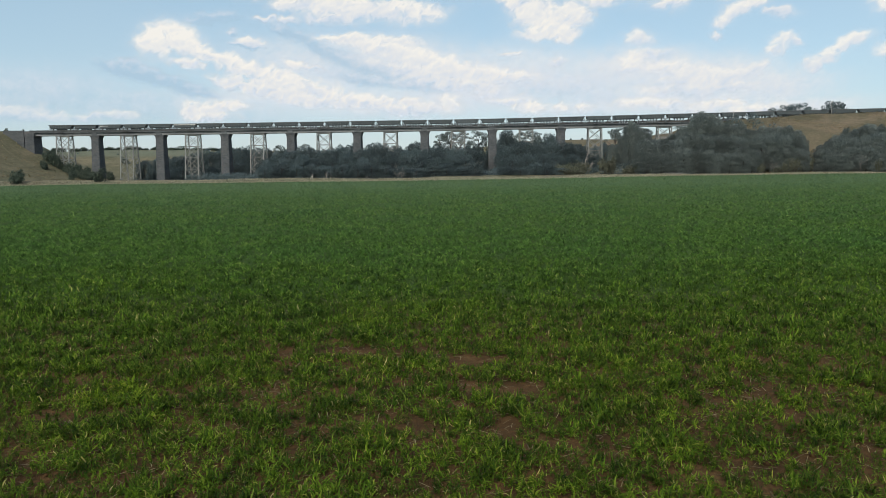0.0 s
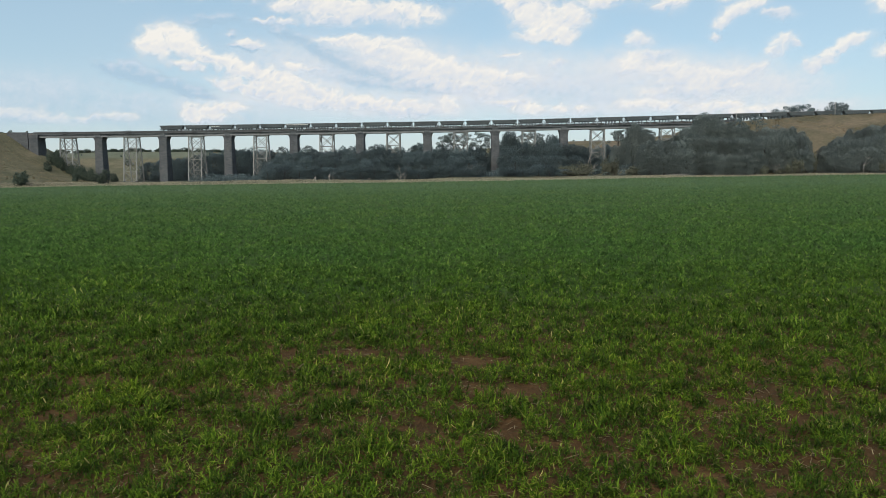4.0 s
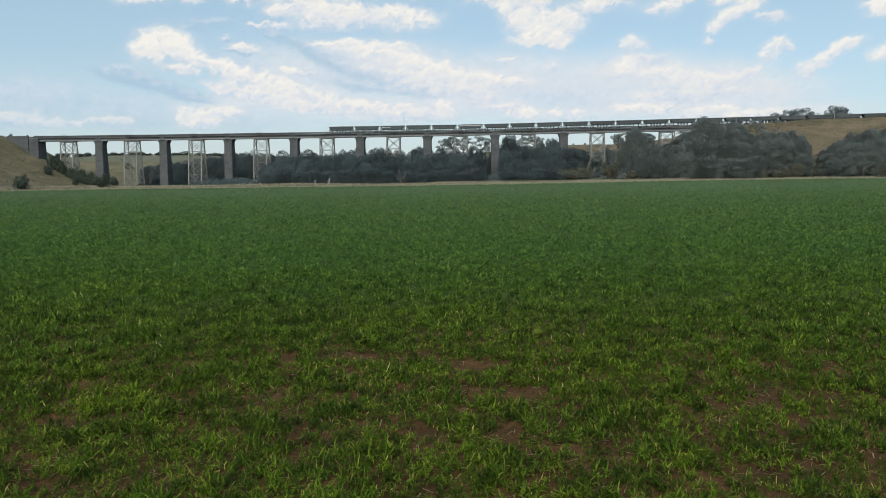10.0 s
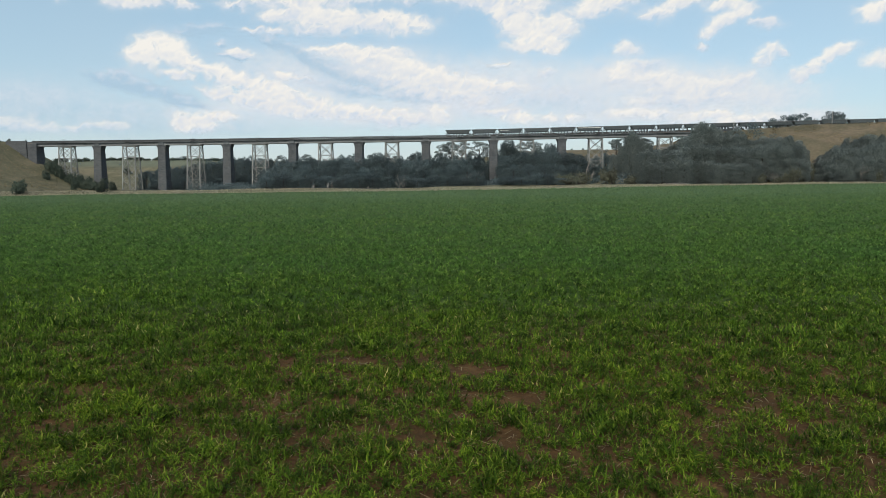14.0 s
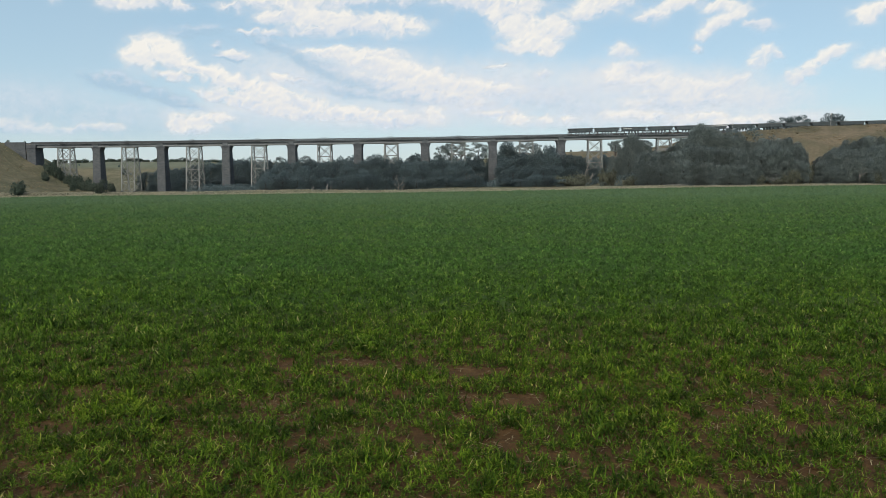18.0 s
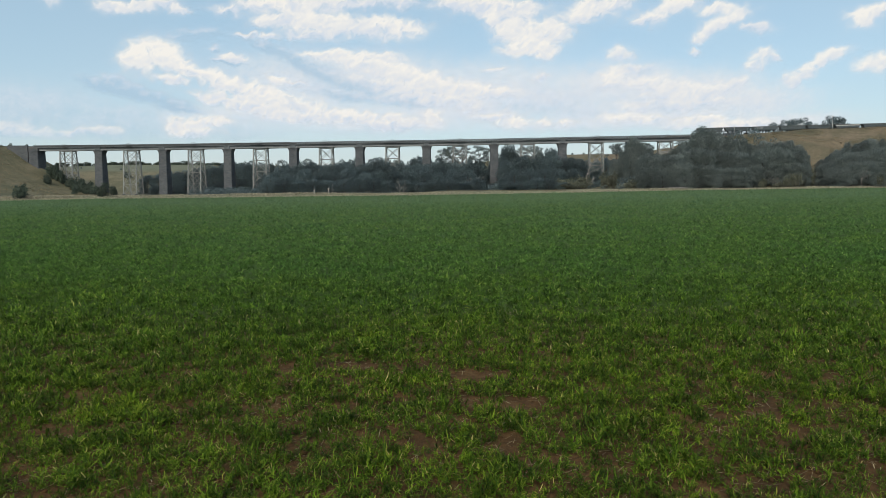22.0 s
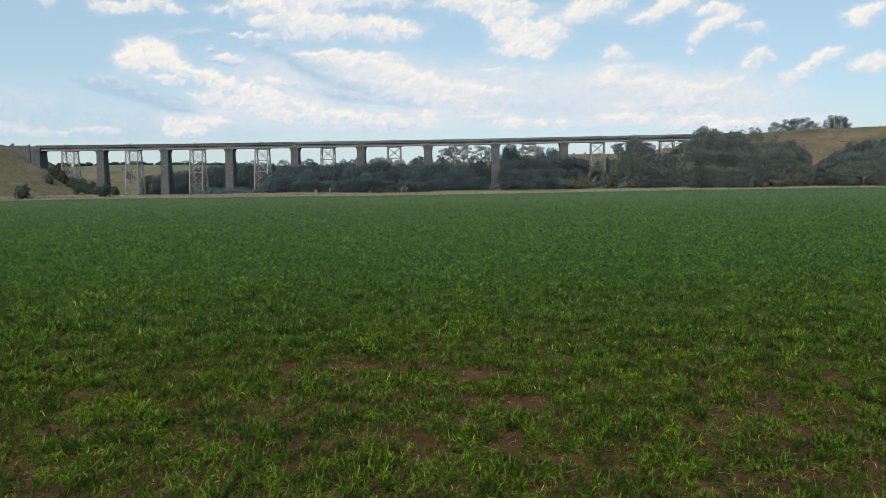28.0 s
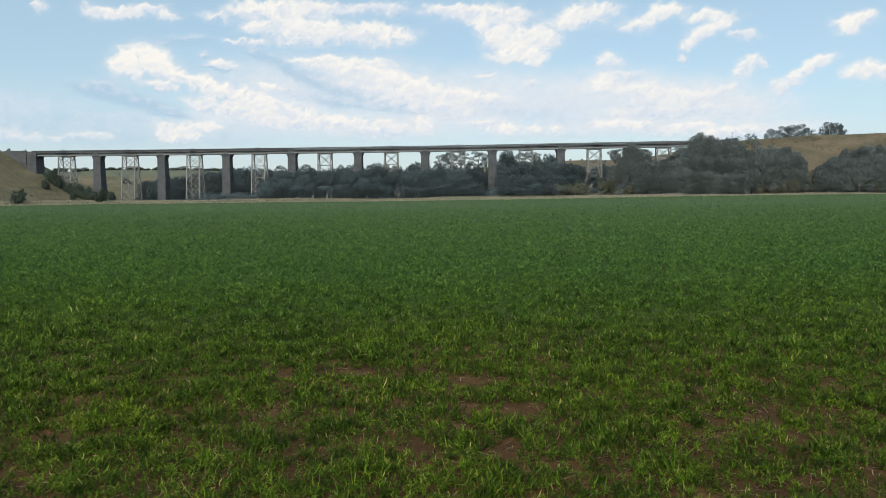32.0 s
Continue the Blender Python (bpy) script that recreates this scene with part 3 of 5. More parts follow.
def build_wagon():
    """Four-bogie-wheelset grain hopper: ribbed sides, sloping ends, discharge pockets, bogies."""
    w = tagged(new("hopper_wagon"), "dusty dark ribbed bogie hopper wagon rolling on the viaduct", "railway wagon", "wagons of the train")
    bm = bmesh.new()
    hw = 1.4

    def ring(z, hx, hy):
        return [(-hx, -hy, z), (hx, -hy, z), (hx, hy, z), (-hx, hy, z)]
    loft(bm, [ring(2.08, 6.05, 1.05), ring(2.28, 6.35, hw), ring(3.2, 6.6, hw), ring(3.95, 7.15, hw), ring(4.22, 7.2, hw - 0.05)])
    body = part("hopper_body", bm, WAGON, w)
    bm = bmesh.new()
    for side in (-1, 1):
        y0, y1 = sorted((side * hw, side * (hw + 0.12)))
        box(bm, -7.35, 7.35, y0, y1, 3.85, 4.2)
    box(bm, 7.1, 7.35, -hw, hw, 3.85, 4.2)
    box(bm, -7.35, -7.1, -hw, hw, 3.85, 4.2)
    part("top_rim", bm, WAGON_RIB, body)
    bm = bmesh.new()
    for i in range(-5, 6):
        x = i * 1.05
        for side in (-1, 1):
            y0, y1 = sorted((side * hw, side * (hw + 0.09)))
            box(bm, x - 0.06, x + 0.06, y0, y1, 2.35, 3.85)
    tagged(part("side_ribs", bm, WAGON_RIB, body), kind="stuff")
    bm = bmesh.new()
    box(bm, -6.9, 6.9, -0.35, 0.35, 4.2, 4.34)
    part("roof_walk", bm, WAGON_RIB, body)
    for side in (-1, 1):
        bm = bmesh.new()
        y0, y1 = sorted((side * 1.05, side * 1.3))
        box(bm, -7.2, 7.2, y0, y1, 1.94, 2.12)
        part("side_sill", bm, WAGON, w)
    bm = bmesh.new()
    box(bm, -7.3, 7.3, -0.3, 0.3, 1.93, 2.1)
    part("centre_sill", bm, IRON, w)
    for e in (-1, 1):
        bm = bmesh.new()
        x0, x1 = sorted((e * 6.0, e * 7.3))
        box(bm, x0, x1, -1.3, 1.3, 1.5, 1.62)
        for y in (-1.1, 0, 1.1):
            beam(bm, (e * 7.15, y, 1.7), (e * 6.95, y, 3.85), 0.09)
        part("end_platform", bm, WAGON_RIB, w)
        bm = bmesh.new()
        x0, x1 = sorted((e * 7.3, e * 7.625))
        box(bm, x0, x1, -0.15, 0.15, 1.0, 1.3)
        part("coupler", bm, IRON, w)
        bogie = new("bogie")
        bogie.parent = w
        bogie.location = (e * 5.3, 0, 0)
        for side in (-1, 1):
            bm = bmesh.new()
            y = side * 1.0
            loft(bm, [[(x, y - 0.12, z) for x, z in ((-1.3, 0.45), (-0.5, 0.28), (0.5, 0.28), (1.3, 0.45), (1.3, 0.65), (0.5, 0.85), (-0.5, 0.85), (-1.3, 0.65))],
                      [(x, y + 0.12, z) for x, z in ((-1.3, 0.45), (-0.5, 0.28), (0.5, 0.28), (1.3, 0.45), (1.3, 0.65), (0.5, 0.85), (-0.5, 0.85), (-1.3, 0.65))]])
            part("side_frame", bm, IRON, bogie)
            for x in (-0.9, 0.9):
                bm = bmesh.new()
                loft(bm, [[(x + 0.46 * math.cos(6.2832 * j / 14), yy, 0.46 + 0.46 * math.sin(6.2832 * j / 14)) for j in range(14)] for yy in (side * 0.8 - 0.07, side * 0.8 + 0.07)])
                part("wheel", bm, IRON, bogie)
        bm = bmesh.new()
        box(bm, -0.25, 0.25, -1.1, 1.1, 0.75, 1.12)
        box(bm, -0.3, 0.3, -0.3, 0.3, 1.1, 1.95)
        part("bolster", bm, IRON, bogie)
    for x in (-2.55, -0.85, 0.85, 2.55):
        bm = bmesh.new()
        loft(bm, [[(x - 0.16, -0.5, 0.6), (x + 0.16, -0.5, 0.6), (x + 0.16, 0.5, 0.6), (x - 0.16, 0.5, 0.6)],
                  [(x - 0.42, -1.04, 2.14), (x + 0.42, -1.04, 2.14), (x + 0.42, 1.04, 2.14), (x - 0.42, 1.04, 2.14)]])
        part("discharge_pocket", bm, WAGON, w)
    return w


def tail_at(t):
    """Metres along the line of the last wagon's rear end."""
    return 10.6 + 16.37 * t + 0.047 * t * t


wagons = [build_wagon()]
for k in range(1, 35):
    wagons.append(copy_thing(wagons[0], Matrix()))


def side_stripe(w, x0, x1, z0, z1, label):
    """Pale painted band on both sides of one wagon, with gaps like worn lettering."""
    bm = bmesh.new()
    gap = random.Random(9)
    x = x0
    while x < x1:
        e = min(x1, x + gap.uniform(0.7, 1.9))
        for side in (-1, 1):
            y0, y1 = sorted((side * 1.5, side * 1.525))
            box(bm, x, e, y0, y1, z0, z1)
        x = e + gap.uniform(0.08, 0.3)
    part("painted_band", bm, PALE, w, label)


side_stripe(wagons[5], -6.6, 6.6, 3.35, 3.8, "worn pale painted band along the side")
side_stripe(wagons[2], -6.0, -1.2, 3.1, 3.5, "faded pale painted patch")
tagged(wagons[5], "dark ribbed hopper wagon with a pale band along its side")
tagged(wagons[2], "dark ribbed hopper wagon with a faded pale patch")


def trackside_post(s, d, h, label):
    p = on_line(s, d)
    z = ground_z(p.x, p.y) - 0.3
    ob = tagged(new("trackside_post"), label, "post")
    ob.location = (p.x, p.y, z)
    bm = bmesh.new()
    tube(bm, [(0, 0, 0), (0, 0, h)], [0.14, 0.1], 8)
    part("pole", bm, POSTMAT, ob)
    bm = bmesh.new()
    box(bm, -0.25, 0.25, -0.12, 0.12, h - 0.9, h)
    part("head", bm, POSTMAT, ob)


trackside_post(467, 5.0, 8.0, "slim pale trackside signal post on the embankment")
trackside_post(413, 5.0, 5.5, "slim pale trackside post by the viaduct's end")


# ---- trees ----
def leaf_cloud(rng, clumps, per_area, size, flat=0.75, inner=0.74, loose=0.5):
    """Leaf sprays in the shells of ellipsoid clumps (x, y, z, rx, ry, rz)."""
    out, face = [], []
    for cx, cy, cz, rx, ry, rz in clumps:
        k = max(12, int(per_area * (rx * ry + rx * rz + ry * rz)))
        d = rng.normal(size=(k, 3))
        d /= np.linalg.norm(d, axis=1)[:, None]
        r = (inner + (1.04 - inner) * rng.random(k) ** 0.6) * (1 + 0.14 * np.sin(d[:, 0] * 5 + cx) * np.cos(d[:, 2] * 6 + cz) + 0.06 * rng.normal(size=k))
        face.append(d / np.array([rx, ry, rz]) * rx + np.array([0, 0, 0.35]) + loose * rng.normal(size=(k, 3)))
        out.append(np.array([cx, cy, cz]) + d * r[:, None] * np.array([rx, ry, rz]))
    p = np.concatenate(out)
    n = len(p)
    u = np.cross(np.concatenate(face), rng.normal(size=(n, 3)))
    u /= np.linalg.norm(u, axis=1)[:, None]
    v = np.cross(u, np.concatenate(face))
    v /= np.linalg.norm(v, axis=1)[:, None]
    a = (size * (0.55 + 0.9 * rng.random(n)))[:, None]
    b = a * flat
    verts = np.stack([p - u * a, p + v * b - u * a * 0.2, p + u * a, p - v * b + u * a * 0.2], 1).reshape(-1, 3)
    return verts, np.arange(n * 4).reshape(-1, 4)


def grown_tree(name, label, rng, height, clumps, fork_z, r0, leaf, density, size, loose, category="tree", limbs=False):
    """Trunk and limbs to every clump of leaves, then the crown."""
    ob = tagged(new(name), label, category)
    bm = bmesh.new()
    lean = Vector((rng.normal() * 0.03, rng.normal() * 0.03, 0)) * height
    fork = Vector((lean.x, lean.y, fork_z))
    top = Vector((lean.x * 1.5, lean.y * 1.5, height * 0.88))
    tube(bm, [(0, 0, -0.8), (0, 0, 0.2), fork * 0.55, fork, fork.lerp(top, 0.5), top], [r0 * 1.5, r0 * 1.15, r0, r0 * 0.85, r0 * 0.45, r0 * 0.12], 7)
    for c in clumps:
        e = Vector(c[:3])
        st = fork.lerp(top, max(0.0, min(0.75, (e.z - fork.z) / max(0.1, top.z - fork.z) - 0.35)))
        mid = st.lerp(e, 0.5) + Vector((rng.normal() * 0.3, rng.normal() * 0.3, -0.06 * (e - st).length))
        arm = bmesh.new() if limbs else bm
        tube(arm, [st, mid, e], [r0 * 0.36, r0 * 0.24, r0 * 0.1], 5)
        if limbs:
            part("limb", arm, BARK, ob)
    part("trunk", bm, BARK, ob)
    v, f = leaf_cloud(rng, clumps, density, size, inner=0.6, loose=loose)
    part("crown", arrays("crown", v, f, leaf), None, ob)
    return ob


def dome_tree(name, label, seed, height, spread, bare, leaf, count=22, density=19.0, size=0.36):
    """Dense tree: lumps of foliage all over an uneven dome, a few breaking the outline."""
    rng = np.random.default_rng(seed)
    clumps = []
    for i in range(count):
        f = (i + 0.6) / count
        a = 2.39996 * i + rng.normal() * 0.35
        ring = spread * max(0.0, 1 - abs((f - 0.36) / 0.68) ** 3) ** 0.5 * (0.62 + 0.16 * rng.random())
        cr = spread * (0.25 + 0.13 * rng.random())
        z = height * (bare + (1 - bare) * f * 0.9)
        clumps.append((ring * math.cos(a), ring * math.sin(a), min(z, height - cr * 0.7), cr, cr, cr * (0.66 + 0.2 * rng.random())))
    mid = height * (bare + (1 - bare) * 0.45)
    clumps.append((0, 0, mid, spread * 0.78, spread * 0.78, height * (1 - bare) * 0.47))
    return grown_tree(name, label, rng, height, clumps, max(height * bare * 0.8, height * 0.12), 0.026 * height, leaf, density, size, 1.3)


def tiered_tree(name, label, seed, height, spread, low, leaf, count=11, density=20.0, size=0.26, plate=0.42):
    """Open tree: flat plates of foliage at the ends of bare spreading limbs, sky between them."""
    rng = np.random.default_rng(seed)
    clumps = []
    for i in range(count):
        f = (i + 0.5) / count
        a = 2.39996 * i + rng.normal() * 0.4
        q = spread * math.sqrt(1 - 0.92 * f) * (0.72 + 0.2 * rng.random())
        cr = spread * (0.17 + 0.11 * rng.random())
        clumps.append((q * math.cos(a), q * math.sin(a), height * (low + (1 - low) * (0.15 + 0.8 * f)) - cr * 0.25, cr * 1.25, cr * 1.25, cr * plate))
    return grown_tree(name, label, rng, height, clumps, height * low * 0.62, 0.02 * height, leaf, density, size, 1.2, limbs=True)


def bush_thing(name, label, seed, r, h, leaf, density=26.0, size=0.24):
    rng = np.random.default_rng(seed)
    ob = tagged(new(name), label, "bush")
    clumps = []
    for i in range(9):
        a, q = rng.random() * 6.2832, rng.random() ** 0.5 * 0.6
        cr = r * (0.35 + 0.2 * rng.random())
        clumps.append((q * r * math.cos(a), q * r * math.sin(a), max(cr * 0.6, h * (0.25 + 0.5 * rng.random())), cr, cr, min(cr, h * 0.35)))
    bm = bmesh.new()
    for c in clumps:
        tube(bm, [(0, 0, -0.3), (c[0] * 0.5, c[1] * 0.5, c[2] * 0.45), c[:3]], [0.12, 0.08, 0.03], 5)
    part("stem", bm, BARK, ob)
    v, f = leaf_cloud(rng, clumps, density, size)
    part("foliage", arrays("foliage", v, f, leaf), None, ob)
    return ob


def dead_tree(seed, h):
    rng = np.random.default_rng(seed)
    ob = tagged(new("dead_tree"), "bare bleached dead tree with forked limbs", "dead tree")
    bm = bmesh.new()

    def grow(p, d, length, r, depth):
        q = p + d * length
        m = p + d * length * 0.5 + Vector(rng.normal(size=3)) * length * 0.06
        tube(bm, [p, m, q], [r, r * 0.8, r * 0.55], 5)
        if depth:
            for _ in range(3 if depth > 1 else 2):
                nd = (d + Vector(rng.normal(size=3)) * 0.48)
                nd.z = abs(nd.z) * 0.7 + 0.15
                grow(q if rng.random() < 0.7 else m, nd.normalized(), length * (0.55 + 0.25 * rng.random()), r * 0.55, depth - 1)
    grow(Vector((0, 0, -0.5)), Vector((0.06, 0, 1)).normalized(), h * 0.34, h * 0.022, 3)
    part("limb", bm, DEADWOOD, ob)
    return ob


def plant(base, x, y, h0, h, wide=1.0, turn=0.0, drop=0.15):
    """A copy of a tree standing at x, y, scaled to the height h."""
    ob = copy_thing(base, Matrix())
    k = h / h0
    ob.matrix_world = Matrix.Translation((x, y, ground_z(x, y) - drop)) @ pose(0, 0, 0, 0, 0, turn) @ Matrix.Diagonal((k * wide, k * wide, k, 1))
    return ob


GUMS = [dome_tree("gum_tree", "grey-green eucalyptus with a broad billowing crown", 11 + i, 20, 8.4, 0.07, GUM, 26, 30.0, 0.24) for i in range(4)]
SCRUBS = [dome_tree("river_tree", "dense dark riverside tree leafed almost to the ground", 31 + i, 14, 6.6, 0.02, SCRUB, 22, 33.0, 0.21) for i in range(5)]
SPREADERS = [tiered_tree("spreading_gum", "tall eucalyptus with flat spreading tiers of foliage", 61 + i, 26, 9.0, 0.66, GUM) for i in range(3)]
UMBRELLAS = [tiered_tree("spreading_tree", "dark flat-topped tree on the skyline", 51 + i, 9, 9.0, 0.3, SCRUB, 15, 14.0, 0.25, 0.46) for i in range(2)]
BUSHES = [bush_thing("bush", "rounded dark green bush on the dry hillside", 71 + i, 2.6, 3.2, OLIVE) for i in range(3)]
SHRUBS = [bush_thing("undergrowth_shrub", "dry olive undergrowth shrub at the field's far edge", 81 + i, 2.6, 2.6, DRYBUSH, 26.0, 0.17) for i in range(2)]
DEADS = [dead_tree(91, 12), dead_tree(96, 12)]
PICK = random.Random(5)


def canopy(label_group, bases, h0, rows):
    """rows of x, y, height, width factor."""
    for x, y, h, w in rows:
        ob = plant(PICK.choice(bases), x, y, h0, h, w, PICK.uniform(0, 360))
        tagged(ob, group=label_group)


canopy("river trees before the viaduct", SCRUBS, 14, (
    (-99.9, 398, 12.7, 1.1),
    (-93.3, 398, 16.4, 0.83),
    (-86.7, 397, 16.9, 1.04),
    (-79.2, 397, 18.4, 0.76),
    (-73.0, 396, 18.5, 0.73),
    (-66.9, 396, 17.0, 1.03),
    (-59.5, 396, 17.6, 0.96),
    (-53.2, 395, 17.6, 0.91),
    (-45.7, 395, 17.1, 1.01),
    (-38.7, 394, 17.1, 0.94),
    (-32.8, 394, 17.6, 0.86),
    (-25.1, 394, 16.6, 1.03),
    (-18.9, 393, 15.8, 1.1),
    (-11.4, 393, 17.0, 1.0),
    (-5.0, 392, 16.5, 0.95),
    (0.9, 392, 16.0, 0.88),
    (6.4, 392, 16.2, 0.79),
    (12.5, 391, 15.6, 0.98),
    (18.8, 391, 15.2, 1.17),
    (38.2, 390, 17.2, 0.95),
    (44.9, 389, 19.5, 0.88),
    (50.4, 389, 19.2, 0.71),
))
canopy("river trees before the viaduct", SCRUBS, 14, (
    (57.2, 389, 20.1, 0.68),
    (63.0, 388, 20.5, 0.72),
    (69.9, 388, 18.8, 0.91),
    (76.9, 388, 17.7, 0.98),
    (82.9, 387, 11.4, 1.52),
    (89.1, 387, 8.5, 2.03),
    (22.3, 392, 14.1, 0.51),
    (37.1, 391, 17.0, 0.43),
))
canopy("river trees before the viaduct", SCRUBS, 14, (
    (-86.7, 352, 9.4, 1.2),
    (-78.3, 352, 10.2, 1.03),
    (-69.8, 352, 12.3, 0.88),
    (-62.3, 352, 10.8, 1.03),
    (-54.5, 352, 11.6, 0.77),
    (-47.5, 352, 12.1, 0.85),
    (-39.1, 352, 10.7, 0.87),
    (-31.5, 352, 11.7, 0.89),
    (-24.5, 352, 11.4, 1.0),
    (-17.4, 352, 11.2, 0.89),
    (-9.1, 352, 12.3, 0.77),
    (-1.3, 352, 10.7, 0.86),
    (5.9, 352, 11.5, 1.0),
    (13.7, 352, 11.0, 1.04),
    (37.6, 352, 11.0, 0.89),
    (46.0, 352, 11.3, 1.0),
    (53.2, 352, 11.4, 0.82),
    (60.5, 352, 11.4, 0.87),
    (68.4, 352, 11.1, 0.99),
))
canopy("low thicket by the field", SCRUBS, 14, (
    (-81.5, 322, 6.2, 1.7),
    (-73.9, 322, 7.2, 1.61),
    (-67.2, 322, 6.4, 1.79),
    (-59.9, 322, 7.2, 1.24),
    (-53.3, 322, 6.3, 1.88),
    (-45.6, 322, 7.1, 1.35),
    (-38.0, 322, 7.5, 1.29),
    (-32.1, 322, 7.6, 1.33),
    (-24.9, 322, 6.4, 1.49),
    (-17.0, 322, 6.4, 1.37),
    (-11.0, 322, 5.0, 2.35),
    (-3.2, 322, 5.3, 1.74),
    (2.8, 322, 6.0, 1.5),
    (10.6, 322, 4.1, 2.6),
    (16.8, 322, 5.9, 1.57),
    (30.8, 322, 4.1, 2.59),
    (37.8, 322, 3.7, 2.48),
    (44.8, 322, 5.8, 1.48),
    (50.7, 322, 5.4, 1.59),
    (56.7, 322, 3.5, 2.6),
))
canopy("thicket below the hill", GUMS, 20, (
    (96.6, 320, 17.2, 0.96),
    (95.8, 313, 10.7, 0.99),
    (101.5, 320, 13.1, 1.01),
    (101.2, 313, 9.4, 1.3),
    (106.7, 320, 16.0, 0.99),
    (105.6, 313, 11.2, 0.92),
    (111.6, 320, 18.5, 0.88),
    (110.7, 313, 13.3, 0.86),
    (117.6, 320, 20.4, 0.73),
    (116.7, 313, 11.3, 1.03),
    (123.1, 320, 19.2, 0.79),
    (122.8, 313, 11.5, 0.94),
    (127.7, 320, 17.9, 0.8),
    (126.4, 313, 10.1, 1.26),
    (133.4, 320, 17.9, 0.76),
    (132.1, 313, 10.1, 1.07),
    (139.0, 320, 17.9, 0.84),
    (138.1, 313, 9.8, 1.41),
    (144.2, 320, 15.9, 0.9),
    (143.0, 313, 11.3, 0.94),
    (150.2, 320, 18.2, 0.84),
    (155.2, 320, 18.5, 0.76),
))
canopy("thicket below the hill", GUMS, 20, (
    (159.9, 320, 18.1, 0.72),
    (165.6, 320, 17.3, 0.71),
    (164.2, 313, 11.1, 0.99),
    (175.0, 318, 4.3, 1.55),
    (180.9, 320, 12.0, 1.18),
    (178.9, 313, 7.9, 1.35),
    (185.4, 320, 16.1, 0.91),
    (183.1, 313, 9.4, 1.32),
    (190.9, 320, 17.2, 0.73),
    (188.0, 313, 12.2, 0.98),
    (196.3, 320, 17.9, 0.78),
    (194.4, 313, 12.7, 1.08),
    (201.1, 320, 17.4, 0.72),
    (199.3, 313, 9.9, 1.45),
    (206.4, 320, 18.9, 0.87),
    (203.8, 313, 12.3, 1.04),
    (211.7, 320, 18.3, 0.71),
    (208.6, 313, 10.5, 1.16),
    (216.4, 320, 18.3, 0.85),
    (213.9, 313, 10.9, 1.1),
    (221.4, 320, 18.5, 0.71),
    (218.4, 313, 12.0, 1.11),
))
canopy("thicket below the hill", GUMS, 20, (
    (227.0, 320, 17.5, 0.71),
    (223.9, 313, 10.8, 0.99),
))
canopy("big trees below the hill", GUMS, 20, (
    (96.1, 378, 14.1, 0.62),
    (99.8, 376, 17.6, 0.49),
    (103.3, 373, 21.3, 0.41),
    (107.8, 370, 19.1, 0.45),
    (111.2, 368, 14.7, 0.53),
    (115.4, 365, 11.1, 0.7),
    (118.6, 362, 10.2, 0.75),
    (121.9, 360, 12.1, 0.63),
    (125.1, 357, 14.4, 0.53),
    (128.0, 355, 16.9, 0.85),
    (132.0, 352, 19.5, 0.63),
    (136.0, 349, 18.2, 0.75),
    (139.9, 348, 17.5, 0.72),
    (143.3, 347, 16.4, 0.83),
    (147.7, 346, 14.9, 1.06),
    (151.0, 345, 15.3, 0.83),
    (154.5, 344, 13.2, 0.9),
    (157.8, 343, 11.8, 0.9),
    (161.7, 341, 16.2, 1.01),
    (165.9, 340, 16.2, 0.9),
    (170.0, 339, 16.5, 0.83),
    (173.4, 338, 15.0, 1.04),
))
canopy("big trees below the hill", GUMS, 20, (
    (177.7, 336, 11.7, 0.64),
    (105.1, 374, 23.7, 0.52),
    (102.4, 372, 22.6, 0.41),
    (133.7, 352, 22.1, 0.8),
    (140.1, 352, 18.4, 0.63),
    (181.9, 332, 3.0, 2.54),
    (186.0, 332, 9.8, 1.3),
    (190.1, 332, 13.0, 0.98),
    (193.6, 332, 14.9, 0.86),
    (198.1, 332, 17.9, 0.71),
    (202.6, 332, 18.0, 0.71),
    (206.8, 332, 18.9, 0.68),
    (211.3, 332, 18.6, 0.69),
    (215.9, 332, 18.3, 0.7),
    (219.2, 332, 19.1, 0.67),
    (223.3, 332, 19.1, 0.67),
    (227.6, 332, 19.3, 0.66),
    (231.2, 332, 19.4, 0.66),
    (235.7, 332, 18.1, 0.71),
))
canopy("trees beyond the viaduct", SCRUBS, 14, (
    (-201.7, 470, 14.7, 0.95),
    (-189.5, 462, 14.9, 0.98),
    (-177.9, 455, 16.7, 0.93),
    (-170.4, 452, 16.8, 0.85),
    (-162.1, 450, 17.9, 0.86),
    (-155.8, 450, 18.5, 0.77),
    (-149.1, 450, 19.7, 0.78),
    (-142.4, 450, 19.8, 0.62),
    (-132.9, 448, 19.9, 0.61),
    (-127.5, 447, 20.4, 0.65),
    (-123.0, 447, 20.9, 0.58),
    (-116.4, 447, 20.2, 0.7),
    (-109.9, 447, 19.5, 0.57),
    (-99.5, 447, 20.8, 0.63),
    (-92.9, 447, 21.5, 0.42),
    (-84.6, 446, 20.0, 0.66),
    (-76.2, 446, 19.2, 0.68),
    (-67.8, 446, 20.0, 0.71),
    (-61.9, 446, 21.4, 0.66),
    (-57.1, 446, 22.3, 0.55),
    (-50.5, 446, 19.8, 0.51),
    (-43.5, 446, 22.4, 0.59),
))
